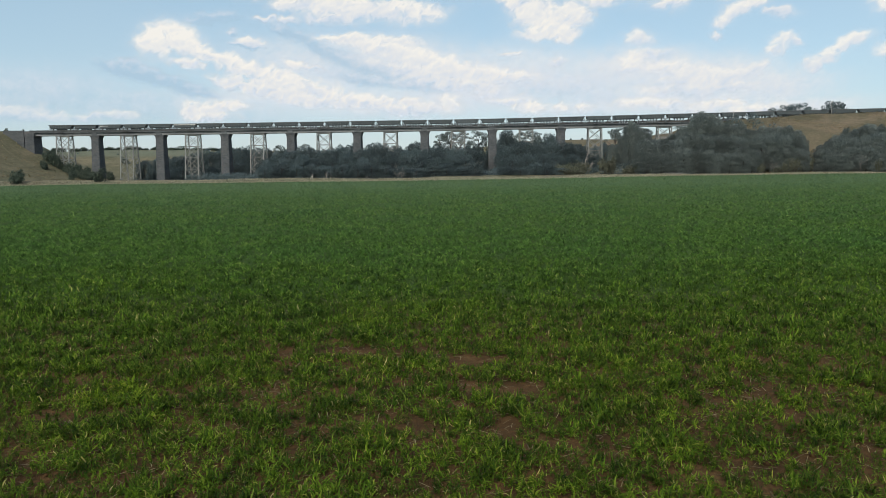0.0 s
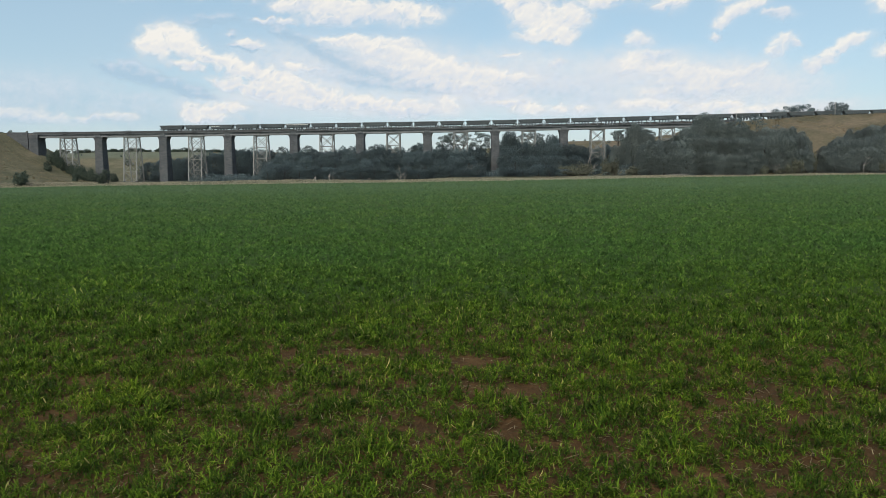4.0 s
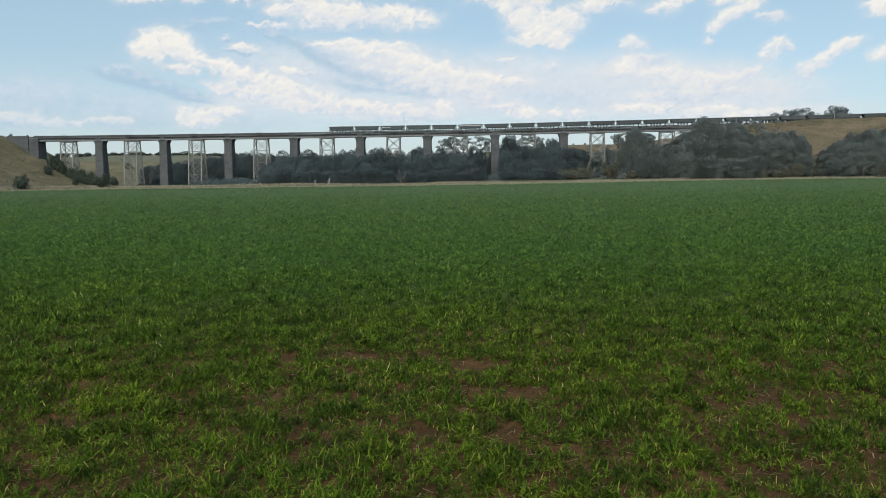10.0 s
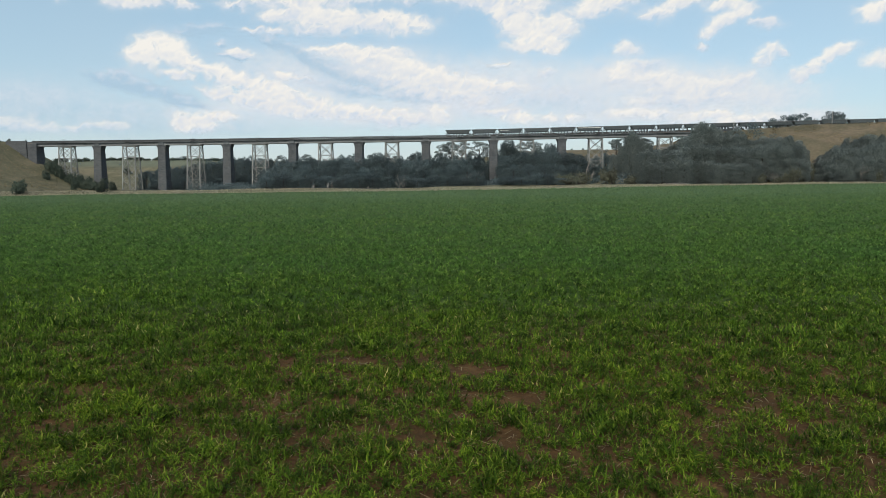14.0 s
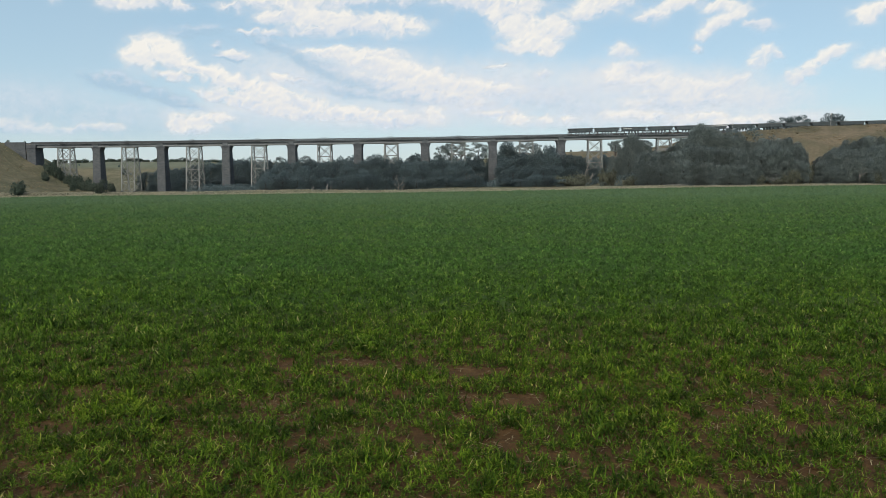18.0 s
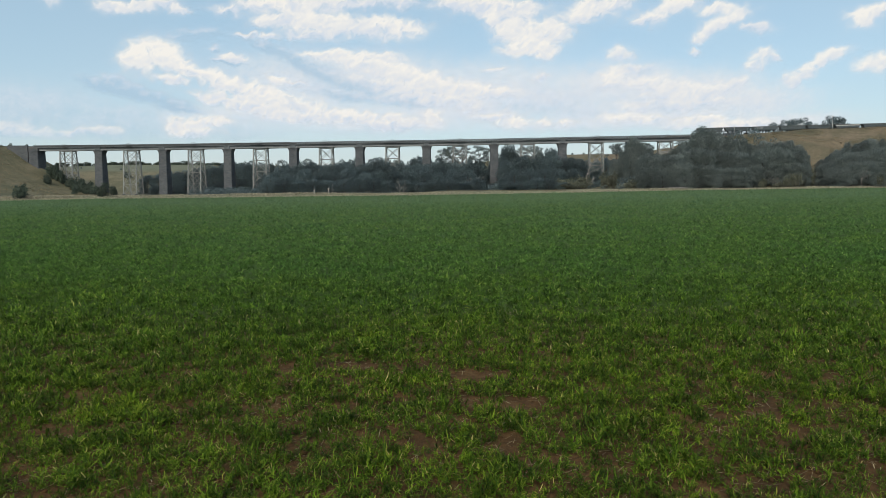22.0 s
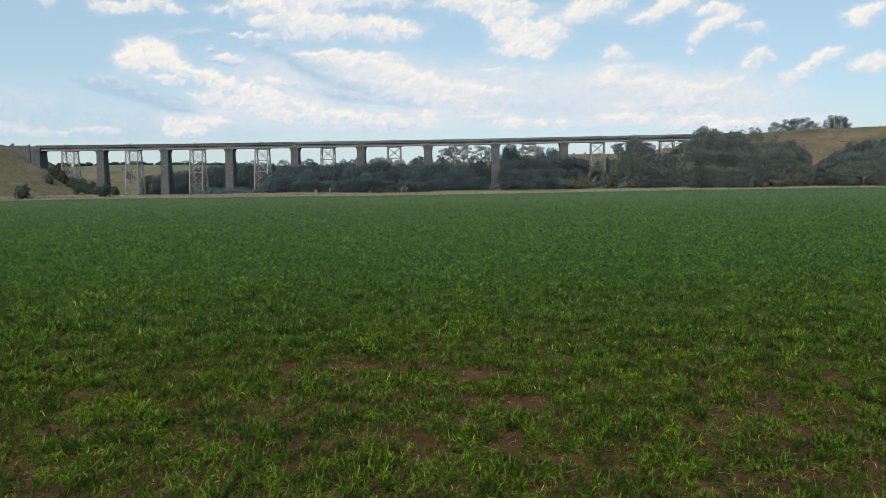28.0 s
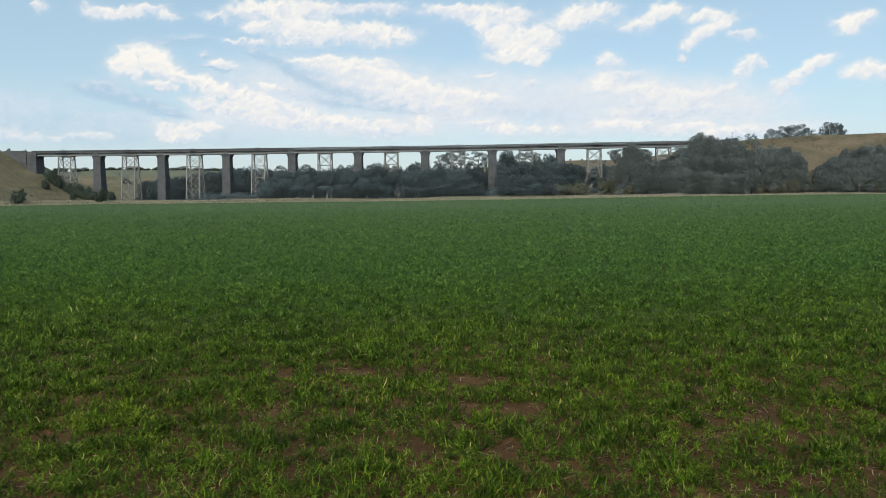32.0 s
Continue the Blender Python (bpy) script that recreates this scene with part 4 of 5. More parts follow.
canopy("trees beyond the viaduct", SCRUBS, 14, (
    (-37.6, 446, 22.7, 0.67),
    (-31.1, 446, 20.3, 0.55),
    (-24.5, 446, 19.9, 0.56),
    (-18.2, 446, 22.0, 0.46),
    (-14.5, 446, 23.1, 0.57),
    (-7.6, 446, 21.2, 0.57),
    (0.1, 440, 22.0, 0.64),
    (8.1, 440, 21.8, 0.64),
    (16.4, 440, 22.2, 0.63),
    (24.3, 440, 22.0, 0.59),
    (33.2, 438, 20.8, 0.57),
    (40.3, 436, 28.5, 0.4),
    (43.1, 436, 30.8, 0.4),
    (46.4, 436, 27.6, 0.4),
    (52.6, 434, 23.4, 0.55),
    (61.5, 434, 23.5, 0.54),
    (68.3, 432, 26.9, 0.4),
    (71.1, 432, 27.5, 0.4),
    (75.0, 432, 25.2, 0.4),
    (-164.3, 440, 9.3, 1.82),
    (-153.5, 440, 9.2, 1.84),
    (-142.0, 438, 7.8, 2.04),
))
canopy("trees beyond the viaduct", SCRUBS, 14, (
    (-129.3, 438, 9.6, 1.76),
    (-118.4, 438, 9.4, 1.79),
    (-183.0, 450, 8.3, 2.09),
    (30.5, 436, 15.0, 0.85),
    (36.6, 436, 14.3, 0.9),
    (82.5, 432, 20.7, 0.57),
    (89.2, 430, 18.6, 0.63),
    (95.8, 428, 16.4, 0.71),
    (102.1, 425, 15.7, 0.68),
    (127.1, 410, 4.0, 2.57),
    (133.9, 405, 1.2, 2.6),
    (139.5, 402, 1.2, 0.4),
))
canopy("gums beyond the viaduct", SPREADERS, 26, (
    (-104.6, 447, 22.5, 0.46),
    (-86.4, 446, 23.0, 0.58),
    (-28.1, 446, 21.3, 0.43),
    (1.3, 440, 28.4, 0.6),
    (6.4, 441, 30.4, 0.76),
    (14.3, 440, 30.8, 0.66),
    (25.1, 440, 30.6, 0.69),
    (30.3, 442, 29.3, 0.45),
    (51.0, 436, 29.2, 0.58),
    (58.2, 436, 29.7, 0.71),
    (63.0, 437, 28.2, 0.46),
    (97.8, 385, 22.4, 0.67),
    (103.4, 392, 20.9, 0.73),
    (115.8, 388, 14.8, 0.9),
    (117.1, 386, 12.9, 0.89),
    (133.5, 384, 7.5, 1.99),
))
canopy("skyline trees", UMBRELLAS, 9, (
    (205.4, 426, 10.6, 0.4),
    (214.6, 427, 12.2, 0.53),
    (222.7, 428, 13.0, 0.7),
    (229.8, 428, 10.9, 0.53),
    (244.4, 428, 14.0, 0.66),
    (246.6, 428, 12.1, 0.56),
))
canopy("far ridge trees", SCRUBS, 14, (
    (-331.9, 640, 2.5, 0.9),
    (-324.1, 640, 1.5, 1),
    (-308.1, 645, 1.5, 0.9),
    (-300.2, 645, 1.5, 1.1),
    (-291.2, 645, 1.5, 0.9),
    (-279.6, 650, 1.5, 1),
    (-273.2, 650, 1.5, 1.1),
    (-249.2, 650, 1.5, 1.2),
    (-238.6, 650, 1.5, 1.2),
    (-316.2, 640, 1.5, 0.9),
    (-285.6, 648, 1.5, 1),
    (-262.6, 650, 1.5, 1),
    (-313.9, 600, 1.5, 0.9),
    (-274.8, 590, 1.5, 1.2),
    (-251.9, 560, 1.7, 1.2),
    (-234.2, 540, 4.7, 1.3),
    (114.7, 600, 1.5, 1.4),
    (124.6, 600, 1.5, 1.5),
    (136.9, 600, 1.5, 1.4),
    (183.0, 590, 1.5, 1.5),
    (191.7, 590, 1.5, 1.4),
))
canopy("hillside bushes", BUSHES, 3.2, (
    (-177.9, 290, 6.6, 0.63),
    (-226.1, 395, 5.1, 0.74),
    (-231.3, 409, 9.1, 0.55),
    (-227.9, 408, 8.6, 0.48),
    (-224.2, 406, 7.4, 0.45),
    (-218.4, 404, 5.9, 0.63),
    (-211.9, 400, 7.6, 0.59),
    (-207.1, 397, 7.9, 0.56),
    (-202.9, 395, 7.6, 0.58),
    (-202.5, 380, 5.9, 0.52),
    (-197.2, 390, 5.5, 0.66),
    (-146.2, 295, 5.8, 0.7),
    (-190.8, 400, 5.0, 0.81),
    (-255.8, 560, 5.8, 0.79),
    (-268.0, 600, 1.2, 0.4),
    (-201.2, 300, 5.3, 0.69),
    (-275.9, 432, 1.7, 1.52),
    (-272.6, 436, 2.8, 0.71),
    (-266.7, 432, 2.2, 1.43),
    (-261.9, 436, 7.3, 0.4),
    (-262.0, 430, 4.0, 0.89),
    (-256.5, 434, 10.0, 0.4),
))
canopy("hillside bushes", BUSHES, 3.2, (
    (-271.8, 430, 1.2, 2.6),
))
canopy("edge shrubs", SHRUBS, 2.6, (
    (59.3, 332, 5.4, 0.87),
    (64.6, 334, 5.9, 0.8),
    (70.4, 338, 6.7, 0.76),
    (54.1, 325, 3.6, 1.12),
    (59.8, 320, 3.1, 1.55),
    (64.7, 318, 2.7, 1.68),
    (83.0, 345, 8.9, 0.4),
    (86.7, 345, 8.1, 0.46),
    (98.6, 340, 7.9, 0.5),
    (88.8, 320, 5.0, 0.9),
    (144.9, 309, 4.9, 0.52),
    (156.6, 309, 5.0, 0.57),
    (160.1, 309, 6.9, 0.45),
    (165.7, 312, 7.7, 0.4),
    (170.4, 316, 9.4, 0.4),
    (197.8, 309, 5.9, 0.56),
    (151.6, 308, 3.2, 0.97),
))
canopy("dead trees", DEADS, 12, (
    (-19.1, 318, 9.9, 0.8),
    (-17.6, 318, 8.5, 0.65),
    (16.2, 345, 9.3, 1.02),
    (19.0, 345, 10.3, 0.91),
    (12.9, 340, 7.6, 0.77),
    (71.9, 340, 17.0, 1.09),
    (73.7, 338, 12.5, 0.67),
    (121.7, 322, 19.8, 0.69),
    (126.8, 322, 20.6, 0.66),
    (150.2, 308, 7.3, 1.05),
    (152.2, 308, 6.7, 1.03),
    (189.3, 308, 12.1, 0.63),
    (-49.7, 312, 6.4, 0.61),
))

for x, y, h in ((-54.2, 292, 2.3), (-48.3, 293, 3.0), (-31.0, 292, 1.8)):
    stump = tagged(new("dead_stump"), "pale bleached dead stump at the field's end", "stump")
    stump.location = (x, y, ground_z(x, y) - 0.3)
    bm = bmesh.new()
    tube(bm, [(0, 0, 0), (0.1, 0, h * 0.5), (0.32, 0.1, h)], [0.36, 0.27, 0.12], 8)
    tube(bm, [(0.1, 0, h * 0.5), (-0.5, 0.1, h * 0.85)], [0.16, 0.06], 6)
    part("bole", bm, DEADWOOD, stump)
log = tagged(new("fallen_log"), "long bleached fallen log lying on short stubs", "log")
log.location = (103.0, 299, ground_z(103.0, 299) + 0.1)
bm = bmesh.new()
tube(bm, [(-4.6, 0, 0.75), (-1.5, 0.1, 0.7), (2.0, 0, 0.62), (4.6, -0.1, 0.5)], [0.1, 0.16, 0.18, 0.12], 7)
part("bole", bm, DEADWOOD, log)
for dx in (-4.3, -0.8, 3.6):
    bm = bmesh.new()
    tube(bm, [(dx, 0, -0.5), (dx + 0.1, 0, 0.7)], [0.12, 0.1], 6)
    part("stub", bm, DEADWOOD, log)

for i in range(54):
    hx, hy = -352 + 3.1 * i + PICK.uniform(-1.5, 1.5), 632 + PICK.uniform(-8, 14)
    tagged(plant(PICK.choice(BUSHES), hx, hy, 3.2, PICK.uniform(2.2, 4.2), PICK.uniform(1.1, 1.7), PICK.uniform(0, 360)), "dark distant tree in a hedge on the ridge", "tree", "far ridge trees")

for ob in GUMS + SCRUBS + SPREADERS + UMBRELLAS + BUSHES + SHRUBS + DEADS:
    for o in (*ob.children_recursive, ob):
        bpy.data.objects.remove(o)


# tussocks on the dry slopes
def build_tussocks():
    rng = np.random.default_rng(21)
    for name, mat, k, h, label in (("dry_tussocks", LITTER, 5200, 0.55, "pale dry grass tussocks on the valley sides"), ("green_tussocks", PASTURE, 3400, 0.5, "dull green grass tussocks on the valley sides")):
        s = np.concatenate([-60 + 110 * rng.random(k), 380 + 130 * rng.random(k)])
        d = np.concatenate([-30 + 150 * rng.random(k), 6 + 75 * rng.random(k)])
        if name == "green_tussocks":
            s, d = s[:k], d[:k]
        p = [on_line(a, c) for a, c in zip(s, d)]
        ok = [q for q in p if q.y > field_edge(q.x) + 3 and noise.noise(Vector((q.x * 0.06, q.y * 0.06, len(name)))) > -0.15 and abs(q.x) < 330]
        x, y = np.array([q.x for q in ok]), np.array([q.y for q in ok])
        z = np.array([ground_z(q.x, q.y) for q in ok]) - 0.05
        v, f = blades(rng, x, y, z, 6, h * (0.4 + 0.9 * rng.random(len(x))), 0.16, 1.0, 1)
        tagged(new(name, arrays(name, v, f, mat)), label, "grass", kind="stuff")


# ---- crop ----
def blades(rng, px, py, pz, per, height, width, splay, segs):
    """Leaves of each plant: thin strips that rise from the stem, arch over and curl."""
    n = len(px) * per
    bx, by, bz = (np.repeat(a, per) for a in (px, py, pz))
    tall = np.repeat(height, per)
    a = rng.random(n) * 6.2832
    w = width * (0.6 + 0.8 * rng.random(n)) * tall / height.mean()
    if segs == 1:
        dx, dy = np.cos(a), np.sin(a)
        sx, sy = -dy * w, dx * w
        bz = bz + tall * 0.6 * rng.random(n)
        bx, by = bx + rng.normal(size=n) * tall * 0.45 * splay, by + rng.normal(size=n) * tall * 0.45 * splay
        hh = tall * (0.75 * rng.random(n) - 0.1)
        out = tall * splay * (0.3 + 0.6 * rng.random(n))
        v = np.stack([np.stack([bx - sx, by - sy, bz], 1), np.stack([bx + sx, by + sy, bz], 1), np.stack([bx + dx * out, by + dy * out, bz + hh], 1)], 1)
        return v.reshape(-1, 3), np.arange(n * 3).reshape(-1, 3)
    from_z = tall * 0.42 * rng.random(n)
    length = tall * (0.22 + 0.5 * rng.random(n) ** 1.3)
    rise = 0.35 + 1.1 * rng.random(n)                # angle above the ground at the foot
    bend = (0.15 + 2.6 * rng.random(n) ** 1.4) * splay  # turned over by the tip
    twist = rng.normal(size=n) * 1.4
    x, y, z = bx, by, bz + from_z
    rows = []
    for k in range(segs + 1):
        t = k / segs
        ww = (0.55, 1.0, 0.8, 0.12)[k] if segs == 3 else (0.6, 1.0, 0.15)[k]
        dx, dy = np.cos(a + twist * t), np.sin(a + twist * t)
        sx, sy = -dy * w * ww, dx * w * ww
        rows.append(np.stack([x - sx, y - sy, z], 1))
        rows.append(np.stack([x + sx, y + sy, z], 1))
        e = rise - bend * (t + 0.5 / segs)
        x, y, z = x + dx * np.cos(e) * length / segs, y + dy * np.cos(e) * length / segs, np.maximum(z + np.sin(e) * length / segs, bz + 0.004)
    v = np.stack(rows, 1)
    k = 2 * (segs + 1)
    idx = np.arange(n)[:, None] * k
    f = np.concatenate([idx + np.array([[2 * s, 2 * s + 1, 2 * s + 3, 2 * s + 2]]) for s in range(segs)])
    return v.reshape(-1, 3), f


# thin or bare spots in the crop: x, y, half-width, half-depth, how bare
BARE_MIDDLE = (
    (-1.50, 6.39, 0.14, 0.23, 1.4),
    (-0.85, 6.49, 0.45, 0.19, 1.6),
    (-0.19, 6.39, 0.24, 0.16, 1.0),
    (0.34, 6.11, 0.31, 0.25, 1.5),
    (-0.35, 5.44, 0.18, 0.18, 1.4),
    (0.16, 5.31, 0.17, 0.21, 1.5),
    (0.62, 5.23, 0.20, 0.20, 1.4),
    (0.13, 4.82, 0.09, 0.11, 1.2),
    (-2.00, 5.46, 0.09, 0.59, 0.6),
    (-1.60, 5.87, 0.20, 0.31, 0.6),
    (-1.16, 5.22, 0.12, 0.14, 1.0),
    (-2.64, 4.70, 0.13, 0.11, 1.1),
    (-2.21, 4.87, 0.07, 0.13, 1.0),
    (-0.99, 4.44, 0.08, 0.13, 1.1),
    (-0.71, 4.15, 0.07, 0.08, 1.1),
    (-0.18, 4.48, 0.19, 0.21, 0.9),
    (0.44, 4.44, 0.10, 0.23, 1.3),
)
BARE_RIGHT = (
    (0.86, 4.43, 0.05, 0.10, 1.2),
    (1.07, 4.23, 0.13, 0.07, 1.1),
    (1.68, 4.32, 0.21, 0.20, 1.2),
    (2.02, 4.88, 0.15, 0.22, 1.1),
    (2.47, 5.08, 0.09, 0.44, 1.2),
    (2.86, 5.95, 0.10, 0.18, 1.2),
    (3.39, 5.81, 0.13, 0.19, 1.1),
    (2.18, 5.87, 0.09, 0.19, 0.9),
    (2.42, 4.48, 0.12, 0.15, 1.2),
    (2.18, 3.84, 0.18, 0.24, 1.1),
    (2.57, 4.00, 0.15, 0.18, 1.2),
    (2.98, 5.11, 0.15, 0.16, 1.0),
    (1.47, 3.67, 0.08, 0.09, 1.1),
    (-2.35, 3.72, 0.17, 0.12, 1.0),
    (0.91, 3.60, 0.11, 0.09, 1.0),
    (0.42, 3.63, 0.15, 0.10, 0.8),
    (-0.90, 3.94, 0.09, 0.09, 1.0),
)


def cover(x, y):
    """How thickly the crop has come up, 0 to 1: tufts with gaps by the headland, closed beyond."""
    c = np.empty(len(x))
    for i in range(len(x)):
        a = noise.noise(Vector((x[i] * 0.5, y[i] * 1.1, 1.7)))
        b = noise.noise(Vector((x[i] * 1.6, y[i] * 2.4, 5.2)))
        d = noise.noise(Vector((x[i] * 6.5, y[i] * 6.5, 9.4)))
        c[i] = 1.32 + 0.35 * a + 0.45 * b + 0.5 * d - max(-0.2, min(0.15, 0.05 * x[i]))
    for bx, by, rx, ry, depth in BARE_MIDDLE + BARE_RIGHT:
        c -= 1.25 * depth * np.exp(-(((x - bx) / rx) ** 2 + ((y - by) / ry) ** 2) * 1.2)
    thin = np.clip((y - 6.62) / 0.3, 0, 1)
    return np.clip(c, 0.03, 1) * (1 - thin) + thin * np.clip(c + 0.9, 0.82, 1)


def bands(x, y):
    """Long uneven streaks across the field where the crop stands fuller or thinner."""
    return np.array([noise.noise(Vector((p * 0.03, q * 0.22, 2.2))) + 0.6 * noise.noise(Vector((p * 0.15, q * 0.5, 6.1))) for p, q in zip(x, y)])


def build_crop():
    rng = np.random.default_rng(3)
    crop = tagged(new("crop"), "young green cereal crop in patchy rows on red-brown soil", "crop", kind="stuff")
    for y0, y1, dens, per, h, w, splay, segs in ((-1.0, 3.2, 25, 8, 0.12, 0.004, 1.0, 2), (3.2, 4.7, 640, 14, 0.092, 0.0027, 1.1, 3), (4.7, 6.8, 560, 14, 0.098, 0.0034, 1.1, 2), (6.8, 9.0, 400, 12, 0.118, 0.0045, 1.0, 2),
                                                 (9.0, 13, 240, 9, 0.116, 0.0054, 1.0, 2), (13.0, 30, 105, 7, 0.118, 0.0068, 1.0, 2)):
        half = 0.68 * max(y1, 4) + 2
        k = int(dens * (y1 - y0) * 2 * half)
        y = y0 + (y1 - y0) * rng.random(k)
        x = (rng.random(k) * 2 - 1) * half
        keep = np.abs(x) < 0.67 * np.maximum(y, 3) + 0.8
        x, y = x[keep], y[keep]
        if y1 < 30:
            keep = rng.random(len(x)) < cover(x, y)
            x, y = x[keep], y[keep]
        if y1 > 20:
            keep = rng.random(len(x)) < ((y1 - y) / (y1 - y0)) ** 1.6
            x, y = x[keep], y[keep]
        lush = np.array([noise.noise(Vector((p * 3.1, q * 3.1, 8.8))) for p, q in zip(x, y)])
        hh = h * (0.6 + 0.6 * rng.random(len(x))) * np.clip(1.05 + 0.7 * lush, 0.65, 1.5)
        v, f = blades(rng, x, y, np.zeros(len(x)), per, hh, w, splay, segs)
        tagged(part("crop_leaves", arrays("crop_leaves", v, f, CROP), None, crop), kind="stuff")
    # out in the field: ever fewer, larger tufts
    k = 62000
    y = 9.0 * (280 / 9.0) ** rng.random(k)
    keep = rng.random(k) < np.clip((y - 8) / 9, 0.15, 1)
    y = y[keep]
    k = len(y)
    x = (rng.random(k) * 2 - 1) * (0.68 * y + 1)
    zz = np.array([field_z(p, q) for p, q in zip(x, y)])
    v, f = blades(rng, x, y, zz, 8, 0.11 * (y / 14) ** 0.42 * (0.6 + 0.8 * rng.random(k)) * (1 + 0.4 * bands(x, y)), 0.0, 0.9, 1)
    tri = v.reshape(-1, 3, 3)
    c = tri.mean(axis=1, keepdims=True)
    wide = (0.0105 * (np.repeat(y, 8) / 14) ** 0.75 * (0.6 + 0.8 * rng.random(k * 8)))[:, None]
    a = rng.random(k * 8) * 6.2832
    side = np.stack([np.cos(a), np.sin(a), 0.5 * rng.normal(size=k * 8)], 1) * wide
    tri[:, 0] -= side
    tri[:, 1] += side
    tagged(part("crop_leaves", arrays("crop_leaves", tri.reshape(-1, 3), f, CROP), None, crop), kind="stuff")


build_crop()


def build_litter():
    """Last season's straw and small clods on the open soil of the headland."""
    rng = np.random.default_rng(12)
    k = 13000
    x, y = (rng.random(k) * 2 - 1) * 8, 2.4 + rng.random(k) * 7
    a = rng.random(k) * 6.2832
    ln, w = 0.015 + 0.055 * rng.random(k) ** 2, 0.0014 + 0.0014 * rng.random(k)
    dx, dy = np.cos(a) * ln, np.sin(a) * ln
    sx, sy = -np.sin(a) * w, np.cos(a) * w
    z0, z1 = 0.004 + 0.01 * rng.random(k), 0.004 + 0.03 * rng.random(k) ** 2
    v = np.stack([np.stack(p, 1) for p in ((x - dx - sx, y - dy - sy, z0), (x + dx - sx, y + dy - sy, z1), (x + dx + sx, y + dy + sy, z1), (x - dx + sx, y - dy + sy, z0))], 1)
    tagged(new("straw_litter", arrays("straw_litter", v.reshape(-1, 3), np.arange(k * 4).reshape(-1, 4), LITTER)), "scattered pale straw stubble on the bare soil", "straw", kind="stuff")
    k = 4500
    x, y = (rng.random(k) * 2 - 1) * 8, 2.4 + rng.random(k) * 7
    r = 0.006 + 0.022 * rng.random(k) ** 3
    corner = np.array([(1, 0, 0), (0, 1, 0), (-1, 0, 0), (0, -1, 0), (0, 0, 0.8), (0, 0, -0.5)])
    v = corner[None] * r[:, None, None] * (0.7 + 0.6 * rng.random((k, 6, 1))) + np.stack([x, y, r * 0.25], 1)[:, None]
    tri = np.array([(0, 1, 4), (1, 2, 4), (2, 3, 4), (3, 0, 4), (1, 0, 5), (2, 1, 5), (3, 2, 5), (0, 3, 5)])
    f = (np.arange(k)[:, None, None] * 6 + tri[None]).reshape(-1, 3)
    tagged(new("soil_clods", arrays("soil_clods", v.reshape(-1, 3), f, SOIL)), "small crumbled clods of red-brown soil", "soil", kind="stuff")


build_litter()


def build_straw():
    """Pale rank grass along the field's far edge."""
    rng = np.random.default_rng(8)
    k = 42000
    x = -260 + 520 * rng.random(k) ** 1.5
    y = np.array([field_edge(a) for a in x]) + rng.random(k) ** 1.5 * 13 - 2.0
    z = np.array([ground_z(a, b) for a, b in zip(x, y)])
    v, f = blades(rng, x, y, z, 4, 0.55 * (0.5 + 0.9 * rng.random(k)), 0.10, 0.7, 1)
    tagged(new("dry_grass", arrays("dry_grass", v, f, DRYLEAF)), "pale rank dry grass along the field's far edge", "grass", kind="stuff")


build_straw()
build_tussocks()


def build_undergrowth():
    """Tangled dark scrub under the river trees."""
    rng = np.random.default_rng(33)
    clumps = []
    for i in range(420):
        s, d = 118 + 400 * rng.random(), 6 + 62 * rng.random()
        p = on_line(s, d)
        if p.y < field_edge(p.x) + 9 or (s > 432 and d < 50) or (438 < s < 466):
            continue
        r = 1.6 + 1.8 * rng.random()
        clumps.append((p.x, p.y, ground_z(p.x, p.y) + r * 0.45, r, r, r * 0.75))
    v, f = leaf_cloud(rng, clumps, 5.5, 0.36)
    tagged(new("undergrowth", arrays("undergrowth", v, f, SCRUB)), "tangled dark undergrowth beneath the river trees", "undergrowth", kind="stuff")


build_undergrowth()


# ---- clouds ----
def cloud_mat():
    """Glowing vapour: thickness decides how much sky shows through, painted light and billows decide warm or grey."""
    m = bpy.data.materials.new("cloud_vapour")
    m.use_nodes = True
    n, l = m.node_tree.nodes, m.node_tree.links
    n.remove(n["Principled BSDF"])
    at = n.new("ShaderNodeAttribute")
    at.attribute_name = "thickness"
    tc = n.new("ShaderNodeTexCoord").outputs["Object"]
    fine = grain(n, l, tc, 0.016, 8, 0.66, 0.4)
    edge = calc(n, l, "MULTIPLY", calc(n, l, "SUBTRACT", 1.0, at.outputs["Fac"]), 1.5)
    dens = calc(n, l, "MULTIPLY", at.outputs["Fac"], calc(n, l, "ADD", 1.0, calc(n, l, "MULTIPLY", calc(n, l, "SUBTRACT", fine, 0.5), edge)))
    r = n.new("ShaderNodeMapRange")
    r.inputs["To Max"].default_value = 0.94
    l.new(dens, r.inputs["Value"])
    tn = n.new("ShaderNodeAttribute")
    tn.attribute_name = "lit_tone"
    b = calc(n, l, "ADD", tn.outputs["Fac"], calc(n, l, "MULTIPLY", calc(n, l, "SUBTRACT", grain(n, l, tc, 0.024, 8, 0.64, 0.5), 0.5), 0.5))
    col = ramp(n, l, b, [(0.1, (0.42, 0.58, 0.72)), (0.45, (0.67, 0.73, 0.81)), (0.72, (0.79, 0.80, 0.81)), (1.0, (0.93, 0.895, 0.83))])
    em = n.new("ShaderNodeEmission")
    l.new(col, em.inputs["Color"])
    em.inputs["Strength"].default_value = 1.0
    tr = n.new("ShaderNodeBsdfTransparent")
    mx = n.new("ShaderNodeMixShader")
    l.new(r.outputs[0], mx.inputs[0])
    l.new(tr.outputs[0], mx.inputs[1])
    l.new(em.outputs[0], mx.inputs[2])
    l.new(mx.outputs[0], n["Material Output"].inputs["Surface"])
    return m


